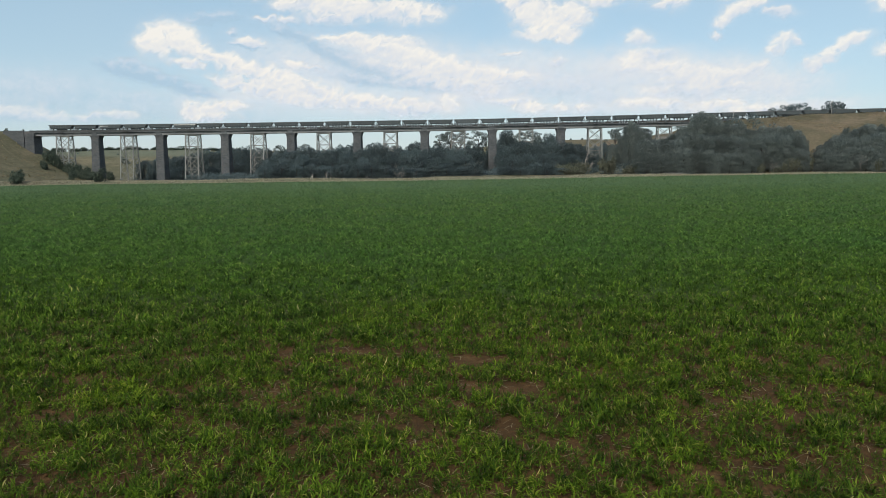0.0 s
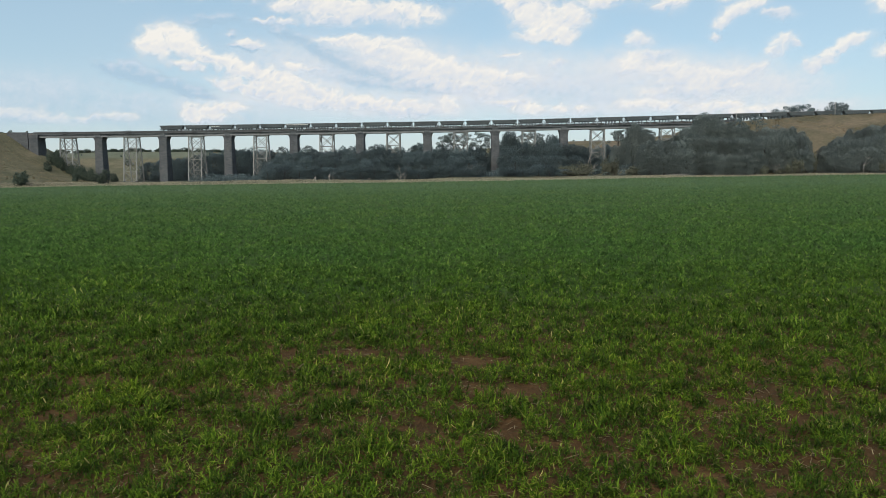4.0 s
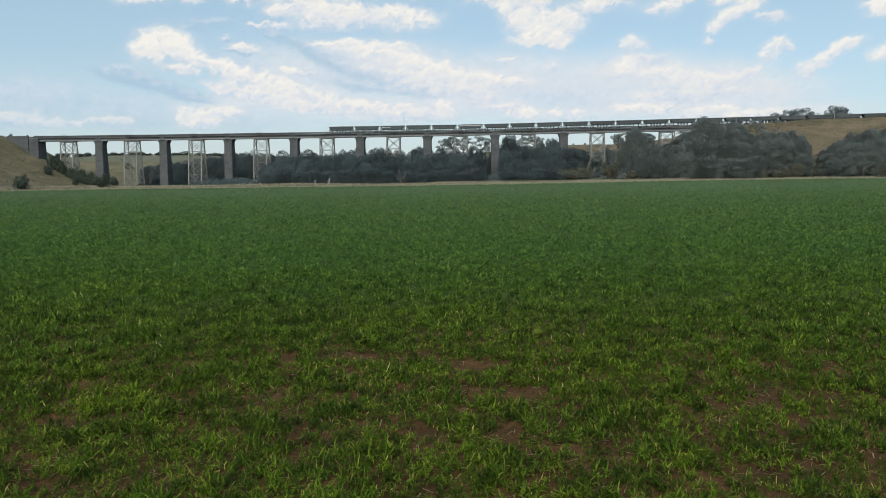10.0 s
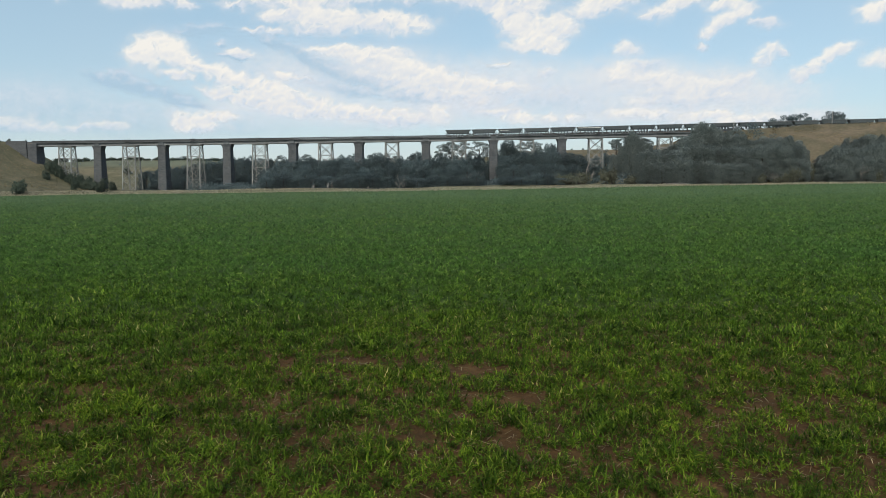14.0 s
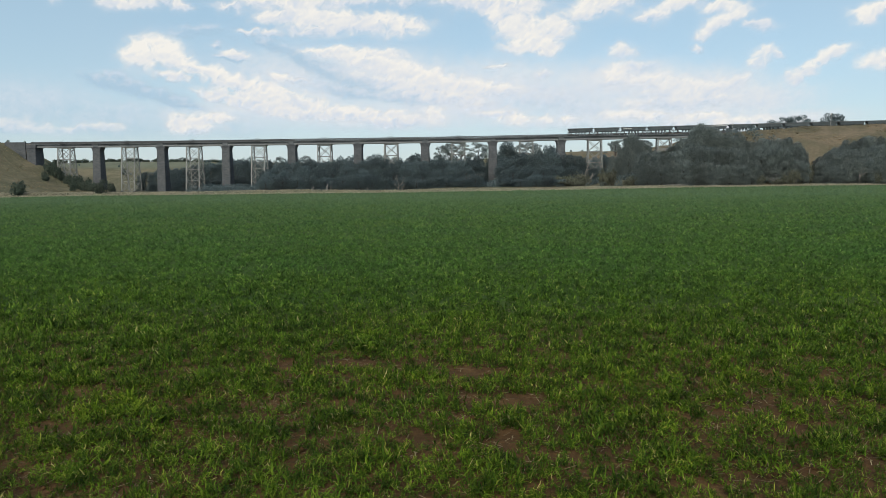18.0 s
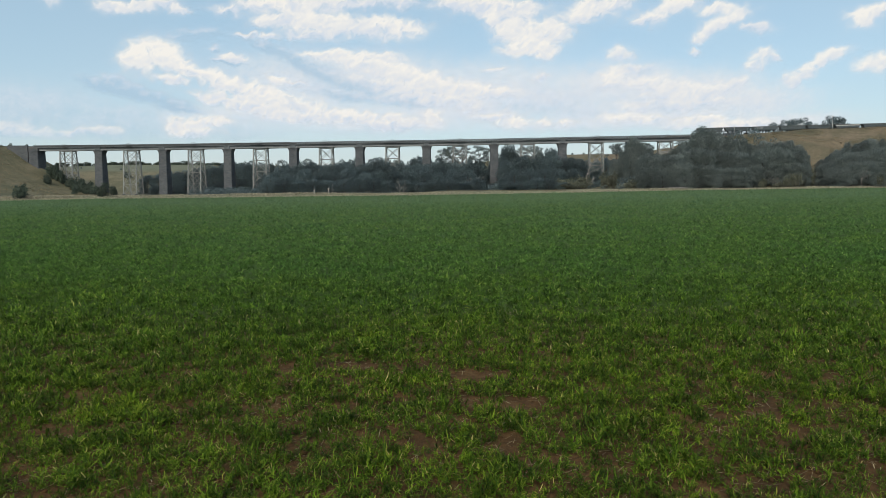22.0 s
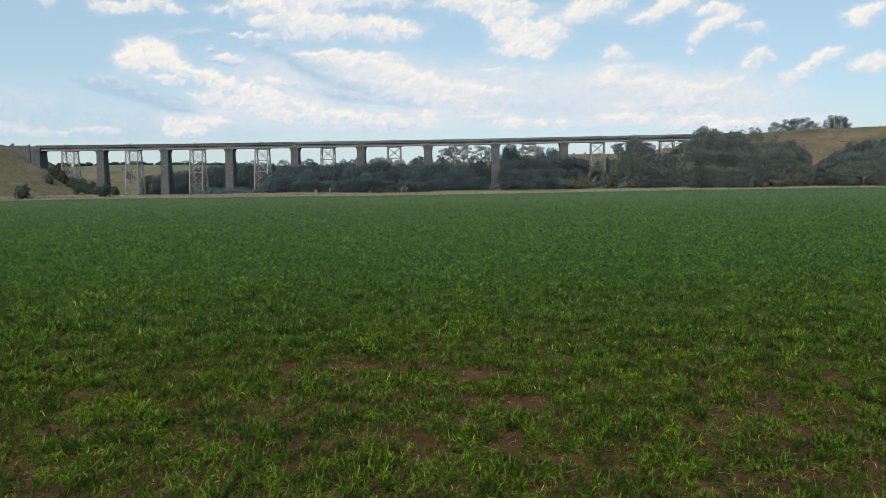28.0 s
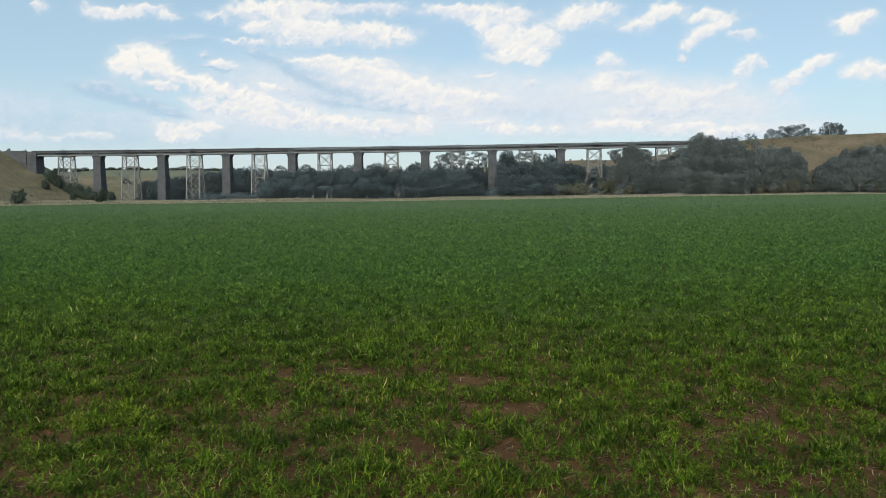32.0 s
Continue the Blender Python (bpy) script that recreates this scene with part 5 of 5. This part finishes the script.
def veil_mat():
    """Thin even haze of high cloud."""
    m = bpy.data.materials.new("cloud_veil")
    m.use_nodes = True
    n, l = m.node_tree.nodes, m.node_tree.links
    n.remove(n["Principled BSDF"])
    at = n.new("ShaderNodeAttribute")
    at.attribute_name = "thickness"
    em = n.new("ShaderNodeEmission")
    l.new(ramp(n, l, at.outputs["Fac"], [(0.0, (0.42, 0.70, 0.86)), (0.45, (0.50, 0.735, 0.845)), (0.66, (0.548, 0.668, 0.737))]), em.inputs["Color"])
    tr = n.new("ShaderNodeBsdfTransparent")
    mx = n.new("ShaderNodeMixShader")
    l.new(calc(n, l, "MULTIPLY", at.outputs["Fac"], 1.0, True), mx.inputs[0])
    l.new(tr.outputs[0], mx.inputs[1])
    l.new(em.outputs[0], mx.inputs[2])
    l.new(mx.outputs[0], n["Material Output"].inputs["Surface"])
    return m


CLOUD, VEIL = cloud_mat(), veil_mat()
FAR = 3600.0
LAYERS = iter(range(100))


LATTICE = np.random.default_rng(77).random((128, 128))


def value_noise(x, y):
    i, j = np.floor(x).astype(int), np.floor(y).astype(int)
    u, v = x - i, y - j
    u, v = u * u * (3 - 2 * u), v * v * (3 - 2 * v)
    at = lambda p, q: LATTICE[p % 128, q % 128]
    return (at(i, j) * (1 - u) + at(i + 1, j) * u) * (1 - v) + (at(i, j + 1) * (1 - u) + at(i + 1, j + 1) * u) * v


def swirl(x, y, octaves, gain=0.52):
    """Layered noise about 0, within -1 to 1."""
    total, amp, norm = np.zeros_like(x), 1.0, 0.0
    for k in range(octaves):
        total += amp * (2 * value_noise(x * 2.03 ** k + 17.3 * k, y * 2.03 ** k + 9.1 * k) - 1)
        norm += amp
        amp *= gain
    return total / norm


def cloud(label, puffs, gain=1.0, ragged=1.0):
    """A far cloud bank from lumps (azimuth, elevation, half-width, half-height, tilt in degrees, grey-to-white); light
    from above on the left is painted into its tone.
    """
    order = next(LAYERS)
    far = 3000 + 38 * order
    a0 = min(p[0] - 2.4 * p[2] for p in puffs) - 0.5
    a1 = max(p[0] + 2.4 * p[2] for p in puffs) + 0.5
    e0 = max(min(p[1] - 2.4 * max(p[3], 0.3 * p[2] * abs(math.sin(radians(p[4])))) for p in puffs) - 0.3, 0.2)
    e1 = max(p[1] + 2.4 * max(p[3], 0.3 * p[2] * abs(math.sin(radians(p[4])))) for p in puffs) + 0.3
    step = 0.085 if ragged > 0.5 else 0.2
    na, ne = max(6, int((a1 - a0) / step)), max(6, int((e1 - e0) / step))
    A, E = np.meshgrid(np.linspace(a0, a1, na + 1), np.linspace(e0, e1, ne + 1))
    o = 13.7 * order
    wa = A + ragged * (0.6 * swirl(A * 0.7 + o, E * 0.8, 3) + 0.3 * swirl(A * 1.8 + o, E * 2.1, 2, 0.6))
    we = E + ragged * (0.34 * swirl(A * 0.7 + o + 40, E * 0.9, 3) + 0.22 * swirl(A * 1.8 + o + 40, E * 2.1, 2, 0.6))
    d, tone, wt, soft = np.zeros_like(A), np.zeros_like(A), np.full_like(A, 1e-6), np.zeros_like(A)
    for pa, pe, ra, re, tilt, white in puffs:
        c, n = math.cos(radians(tilt)), math.sin(radians(tilt))
        u, v = ((wa - pa) * c + (we - pe) * n) / ra, ((we - pe) * c - (wa - pa) * n) / re
        g = np.exp(-0.95 * (u * u + v * v))
        d = np.maximum(d, g) + 0.3 * np.minimum(d, g)
        tone += g * (white + 0.14 * np.clip(v, -1, 1))
        wt += g
        soft = np.maximum(soft, np.exp(-0.42 * (u * u + v * v)))
    puff = 1 - 2.2 * np.abs(swirl(wa * 1.1 + o, we * 1.5 + 5, 3, 0.58))       # rounded heads with creases
    wisp = swirl(wa * 0.6 + o, we * 0.95, 4, 0.6)
    body = d * (1 + ragged * (0.35 * (puff - 0.4) + 0.55 * wisp)) + ragged * 0.16 * np.sqrt(d) * (puff - 0.4)
    border = np.minimum(np.minimum(A - a0, a1 - A) / 0.5, np.minimum(E - e0, e1 - E) / 0.3).clip(0, 1)
    lo, hi = (0.09, 0.9) if ragged > 0.5 else (0.06, 1.15)
    t = ((body - lo) / (hi - lo)).clip(0, 1)
    thick = np.clip(gain * t * t * (3 - 2 * t), 0, 1)
    halo = 0.72 * ragged * soft * soft * np.clip(0.75 + 0.9 * wisp, 0, 1)
    firm = thick / (thick + halo + 1e-6)
    thick = (thick + halo * (1 - thick)) * border
    heads = 1 - 2.2 * np.abs(swirl(wa * 0.9 + o + 3, we * 1.2 + 8, 2, 0.5))
    de, da = np.gradient(d * (1 + 0.5 * ragged * heads), (e1 - e0) / ne, (a1 - a0) / na)
    # Sunlit and shaded sides go into the glowing tone as colour.
    lit = np.tanh(0.8 * (0.6 * da - 0.75 * de))
    tone = tone / wt + ragged * (0.2 * lit + 0.14 * (puff - 0.4) + 0.16 * (heads - 0.3) + 0.16 * wisp) - 0.02
    tone = tone * firm + (0.5 * np.minimum(tone, 0.75) + 0.24) * (1 - firm)
    ca, ce = (a0 + a1) / 2, (e0 + e1) / 2
    ob_pos = Vector((far * math.sin(radians(ca)), far * math.cos(radians(ca)), far * math.tan(radians(ce))))
    ra, re = np.radians(A), np.radians(E)
    verts = np.stack([far * np.sin(ra) - ob_pos.x, far * np.cos(ra) - 14 * d - ob_pos.y, far * np.tan(re) - ob_pos.z], -1).reshape(-1, 3)
    i = (np.arange(ne)[:, None] * (na + 1) + np.arange(na)[None]).ravel()
    keep = thick.ravel()
    faces = np.stack([i, i + 1, i + na + 2, i + na + 1], 1)
    faces = faces[keep[faces].max(axis=1) > 0.001]
    me = arrays("cloud", verts, faces, CLOUD, True)
    for name, vals in (("thickness", thick), ("lit_tone", tone)):
        me.attributes.new(name, "FLOAT", "POINT").data.foreach_set("value", np.ascontiguousarray(vals, dtype=np.float32).ravel())
    ob = tagged(new("cloud", me), label, "cloud", "clouds in the sky")
    ob.location = ob_pos
    return ob


def veil():
    """Milky layer round the whole horizon, thickest low down."""
    k, rings = 96, ((-0.5, 0.74), (1.5, 0.7), (3.5, 0.64), (6, 0.56), (9, 0.52), (13, 0.5), (18, 0.48), (25, 0.42), (34, 0.25), (46, 0.0))
    r = FAR + 500
    verts = [(r * math.sin(6.2832 * i / k), r * math.cos(6.2832 * i / k), r * math.tan(radians(e))) for e, _ in rings for i in range(k)]
    th = [t * (1 + 0.12 * noise.noise(Vector((i * 0.6, e * 0.3, 1.0)))) for e, t in rings for i in range(k)]
    faces = [(j * k + i, j * k + (i + 1) % k, (j + 1) * k + (i + 1) % k, (j + 1) * k + i) for j in range(len(rings) - 1) for i in range(k)]
    me = bpy.data.meshes.new("backdrop")
    me.from_pydata(verts, [], faces)
    me.attributes.new("thickness", "FLOAT", "POINT").data.foreach_set("value", np.array(th, dtype=np.float32))
    me.polygons.foreach_set("use_smooth", np.ones(len(faces), dtype=bool))
    me.materials.append(VEIL)
    tagged(new("backdrop", me), "thin milky haze of high cloud along the horizon", "sky", kind="structure")


veil()
clouds = [
    cloud("bright cumulus head trailing a long cloud bank", ((-21.92, 10.10, 1.04, 0.89, 0, 1.1), (-20.82, 10.73, 1.38, 0.85, 0, 1.1), (-19.43, 10.15, 1.40, 0.82, -25, 1), (-18.22, 9.59, 1.26, 0.71, -25, 0.95), (-16.87, 8.93, 1.71, 0.67, -20, 0.88), (-19.79, 8.69, 1.24, 0.33, -10, 0.75), (-15.19, 8.22, 2.40, 0.73, -15, 0.88), (-12.59, 7.84, 2.68, 0.74, -12, 0.85), (-15.88, 7.17, 2.61, 0.56, -12, 0.78), (-13.29, 6.83, 3.12, 0.57, -8, 0.75), (-9.94, 6.92, 2.73, 0.66, -12, 0.8), (-9.74, 6.07, 4.11, 0.49, -6, 0.7), (-6.09, 6.00, 3.24, 0.49, -5, 0.7), (-3.33, 5.54, 3.73, 0.41, -3, 0.65),), 1, 1),
    cloud("long streaked pale cloud bank", ((-8.11, 11.00, 1.91, 0.30, 0, 0.98), (-6.21, 10.68, 2.29, 0.47, -8, 0.88), (-3.93, 10.13, 2.77, 0.65, -12, 0.82), (-1.63, 9.51, 2.78, 0.74, -10, 0.82), (0.67, 8.78, 2.78, 0.79, -10, 0.8), (3.45, 8.30, 2.77, 0.66, -10, 0.75), (5.76, 8.02, 2.29, 0.49, -5, 0.7), (-2.34, 8.50, 3.71, 0.53, -10, 0.65), (1.13, 7.53, 4.17, 0.58, -3, 0.65), (-3.45, 10.87, 2.30, 0.39, -5, 0.75),), 0.95, 0.9),
    cloud("small flat grey-based cloud", ((-14.79, 10.65, 1.21, 0.25, -3, 0.85), (-15.28, 10.29, 1.29, 0.21, -3, 0.2), (-16.56, 11.16, 0.42, 0.21, 0, 0.3),), 1, 0.8),
    cloud("little bright cloud scrap", ((-11.67, 8.95, 0.76, 0.26, -15, 0.98), (-10.56, 8.62, 0.99, 0.17, -12, 0.5),), 1, 0.8),
    cloud("large broken cumulus high up", ((-12.39, 13.36, 1.14, 0.49, 0, 0.85), (-10.26, 13.68, 2.01, 0.74, 0, 0.75), (-7.95, 13.33, 2.26, 0.75, 0, 0.82), (-5.69, 13.11, 2.05, 0.75, 0, 0.78), (-3.41, 13.05, 2.07, 0.80, 0, 0.88), (-1.26, 12.96, 1.84, 0.72, 0, 0.98), (-8.87, 12.51, 1.80, 0.38, 0, 0.6), (-11.77, 12.09, 0.88, 0.29, 0, 0.65), (-13.74, 12.15, 0.87, 0.29, 0, 0.5), (-10.37, 14.50, 2.45, 0.81, 0, 0.95), (-12.55, 14.69, 1.75, 0.48, 0, 0.8), (-14.94, 14.17, 1.29, 0.44, 0, 0.5), (-2.46, 14.97, 2.75, 0.45, 0, 0.45), (-7.00, 14.88, 2.26, 0.57, 0, 0.7),), 1, 1),
    cloud("tall broken white cumulus heap", ((6.45, 13.52, 1.36, 0.58, 0, 0.8), (8.03, 12.84, 1.80, 0.96, 0, 0.82), (9.61, 11.93, 2.01, 1.01, 0, 0.98), (10.82, 12.50, 1.24, 0.83, 0, 0.88), (8.49, 11.21, 1.80, 0.55, 0, 0.9), (9.62, 10.73, 1.12, 0.34, 0, 0.85), (7.35, 14.11, 2.69, 0.74, 0, 0.75), (5.31, 14.52, 2.27, 0.66, 0, 0.75), (3.49, 14.86, 1.82, 0.45, 0, 0.5), (10.29, 11.26, 1.25, 0.51, 0, 0.95),), 1, 1),
    cloud("white cumulus tuft overhead", ((14.13, 13.95, 1.89, 0.77, 0, 0.9), (12.92, 13.34, 1.05, 0.37, 0, 0.75), (15.92, 14.10, 1.27, 0.48, 0, 0.8),), 0.95, 1),
    cloud("white cumulus tuft overhead", ((18.55, 12.93, 1.32, 0.52, 0, 0.85), (20.29, 13.65, 1.44, 0.47, 0, 0.9), (17.55, 12.77, 0.67, 0.28, 0, 0.65),), 0.95, 1),
    cloud("ragged white cloud with gaps", ((22.16, 11.30, 0.71, 0.40, 10, 0.88), (23.00, 11.81, 0.97, 0.43, 20, 0.75), (24.07, 12.29, 1.37, 0.47, 15, 0.92), (26.17, 11.49, 0.81, 0.35, -10, 0.5), (21.83, 10.32, 0.40, 0.24, 0, 0.6), (23.35, 13.11, 1.23, 0.39, 0, 0.9),), 0.9, 1),
    cloud("small white cloud high up", ((26.47, 9.59, 0.92, 0.51, 0, 0.85), (25.94, 8.97, 0.52, 0.36, 0, 0.85), (27.25, 9.37, 0.51, 0.20, 0, 0.7),), 0.9, 1),
    cloud("slanting wispy white cloud streak", ((30.93, 9.23, 0.95, 0.42, 15, 0.92), (29.99, 8.79, 0.90, 0.46, 15, 0.88), (28.89, 8.12, 0.85, 0.47, 20, 0.78), (28.13, 7.48, 0.51, 0.39, 20, 0.65),), 0.9, 1),
    cloud("small ragged white cloud scrap", ((32.69, 11.37, 0.88, 0.65, 0, 0.92), (33.57, 11.61, 0.70, 0.43, 0, 0.8),), 1, 1),
    cloud("small ragged white cloud scrap", ((33.42, 8.44, 0.96, 0.48, 10, 0.88), (34.58, 8.13, 0.94, 0.48, 0, 0.8),), 0.95, 1),
    cloud("white cloud tuft high up", ((-23.27, 13.85, 1.24, 0.42, 0, 0.85), (-21.31, 14.02, 1.20, 0.35, 0, 0.78), (-18.55, 13.76, 0.58, 0.40, 0, 0.7), (-27.70, 13.78, 0.50, 0.41, 0, 0.88), (-19.91, 14.29, 1.22, 0.31, 0, 0.6),), 0.95, 1),
    cloud("broad thin milky cloud bank", ((15.38, 8.75, 0.95, 0.64, 0, 1), (15.18, 8.03, 0.78, 0.34, 0, 0.6), (16.00, 10.41, 1.02, 0.54, 0, 0.75), (16.87, 9.22, 1.69, 0.42, 0, 0.5), (17.74, 8.11, 2.09, 0.76, 0, 0.75), (19.52, 7.42, 2.45, 0.84, 0, 0.75), (21.57, 7.05, 2.19, 0.75, 0, 0.7), (23.07, 7.37, 1.56, 0.45, 0, 0.65), (24.69, 7.75, 0.84, 0.32, 15, 0.75), (19.04, 6.34, 3.27, 0.56, 0, 0.65), (22.71, 6.36, 1.96, 0.38, 0, 0.6),), 0.82, 0.8),
    cloud("low pink-white cumulus row", ((-19.71, 5.23, 0.91, 0.64, 0, 0.88), (-17.87, 5.48, 1.27, 0.56, 0, 0.85), (-16.50, 5.72, 1.29, 0.39, 0, 0.88), (-18.24, 4.74, 1.70, 0.39, 0, 0.7),), 1, 0.9),
    cloud("low pale cloud near the horizon", ((-26.09, 4.53, 1.52, 0.29, 0, 0.6), (-24.67, 4.77, 1.24, 0.37, 0, 0.85), (-31.24, 4.81, 1.73, 0.55, 0, 0.6), (-29.11, 4.52, 2.17, 0.36, 0, 0.55), (-33.24, 4.61, 1.99, 0.53, 0, 0.5),), 0.5, 0.9),
    cloud("low pale cloud near the horizon", ((-2.62, 5.94, 1.12, 0.41, 0, 0.9), (0.92, 5.82, 0.93, 0.68, 0, 0.88), (-1.23, 5.57, 1.40, 0.41, 0, 0.7), (4.37, 6.67, 1.11, 0.49, 0, 0.75), (9.50, 9.01, 0.72, 0.39, 0, 0.62), (6.04, 9.69, 0.92, 0.17, 0, 0.8),), 0.85, 0.9),
    cloud("low pink-tinged cloud near the horizon", ((7.60, 5.43, 1.28, 0.36, 0, 0.97), (9.88, 5.37, 0.63, 0.36, 0, 0.85), (11.69, 5.32, 0.72, 0.27, 0, 0.8), (5.76, 5.87, 1.84, 0.41, 0, 0.6),), 0.95, 0.9),
    cloud("low cream cloud near the horizon", ((16.09, 5.61, 1.92, 0.39, 0, 0.97), (18.31, 5.30, 1.34, 0.35, 0, 0.8), (24.34, 4.56, 2.29, 0.38, 0, 0.8), (21.14, 4.96, 2.01, 0.38, 0, 0.7), (22.75, 5.10, 1.19, 0.25, 0, 0.8),), 0.85, 0.9),
    cloud("blue-grey shaded wedge of cloud", ((-24.82, 8.12, 1.31, 0.40, -14, 0.02), (-23.02, 7.92, 2.19, 0.57, -10, 0.06), (-21.19, 7.42, 2.25, 0.54, -12, 0.08), (-19.75, 6.93, 1.74, 0.34, -12, 0.1), (-23.69, 8.54, 0.97, 0.36, 0, 0.15), (-19.07, 6.48, 1.76, 0.26, -5, 0.2),), 0.8, 0.6),
    cloud("blue-grey streak between the cloud banks", ((-11.59, 11.13, 2.23, 0.46, -20, 0.1), (-9.39, 10.20, 2.03, 0.52, -25, 0.12), (-7.07, 9.24, 2.75, 0.65, -15, 0.08), (-4.33, 8.37, 2.78, 0.57, -12, 0.18), (-6.28, 7.79, 2.77, 0.44, -10, 0.28), (-1.57, 7.33, 2.79, 0.45, -5, 0.3),), 0.8, 0.6),
    cloud("thin grey streak of cloud", ((-17.35, 12.22, 1.90, 0.37, 5, 0.1), (-18.81, 11.82, 0.91, 0.20, 5, 0.1),), 0.62, 0.6),
    cloud("lavender cloud veil above the horizon", ((7.60, 7.58, 3.18, 0.97, 0, 0.42), (10.32, 7.05, 3.12, 0.88, 0, 0.4), (13.11, 6.16, 3.06, 0.75, 0, 0.45), (3.54, 6.59, 5.52, 0.90, 0, 0.55), (-3.56, 5.36, 7.46, 0.73, 0, 0.6), (10.34, 5.13, 6.19, 0.58, 0, 0.6),), 0.72, 0.4),
    cloud("dull lavender haze bank low over the hills", ((-30.13, 6.10, 6.24, 1.75, 0, 0.22), (-23.16, 5.36, 6.14, 1.42, 0, 0.26), (-15.76, 4.95, 4.85, 0.79, 0, 0.35), (-34.18, 4.95, 3.98, 1.50, 0, 0.24),), 0.55, 0.35),
    cloud("broad milky sheet of thin cloud", ((-9.89, 8.68, 6.85, 1.82, -8, 0.6), (-2.56, 9.16, 8.78, 2.01, -5, 0.62), (5.30, 8.39, 7.69, 1.93, 0, 0.62), (-0.29, 6.24, 11.07, 0.99, 0, 0.6), (-13.53, 6.21, 6.75, 0.79, 0, 0.6),), 0.72, 0.3),
    cloud("broad milky sheet of thin cloud", ((15.18, 8.03, 5.88, 1.79, 0, 0.6), (21.07, 7.29, 5.84, 1.58, 0, 0.6), (25.81, 6.37, 4.02, 1.14, 0, 0.6), (18.65, 5.50, 7.96, 0.86, 0, 0.62), (27.00, 4.67, 4.97, 0.73, 0, 0.62),), 0.9, 0.3),
]


# ---- what moves ----
def motions():
    for k, w in enumerate(wagons):
        rows = []
        for t in range(0, 33, 2):
            s = tail_at(t) + (k + 0.5) * PITCH
            rise = (rail_z(s + 5.3) - rail_z(s - 5.3)) / 10.6
            rows.append((t, line_pose(s, rail_z(s), rise)))
        walk(w, rows)
    for c in clouds:
        p = c.location.copy()
        reach = p.xy.length
        speed = (3.6 + 1.4 * p.z / reach / 0.25) * reach / FAR
        walk(c, [(t, Matrix.Translation(p + Vector((-speed * t, 0, -0.05 * t)))) for t in (0.0, 16.0, 32.0)])


parapet_posts()
motions()
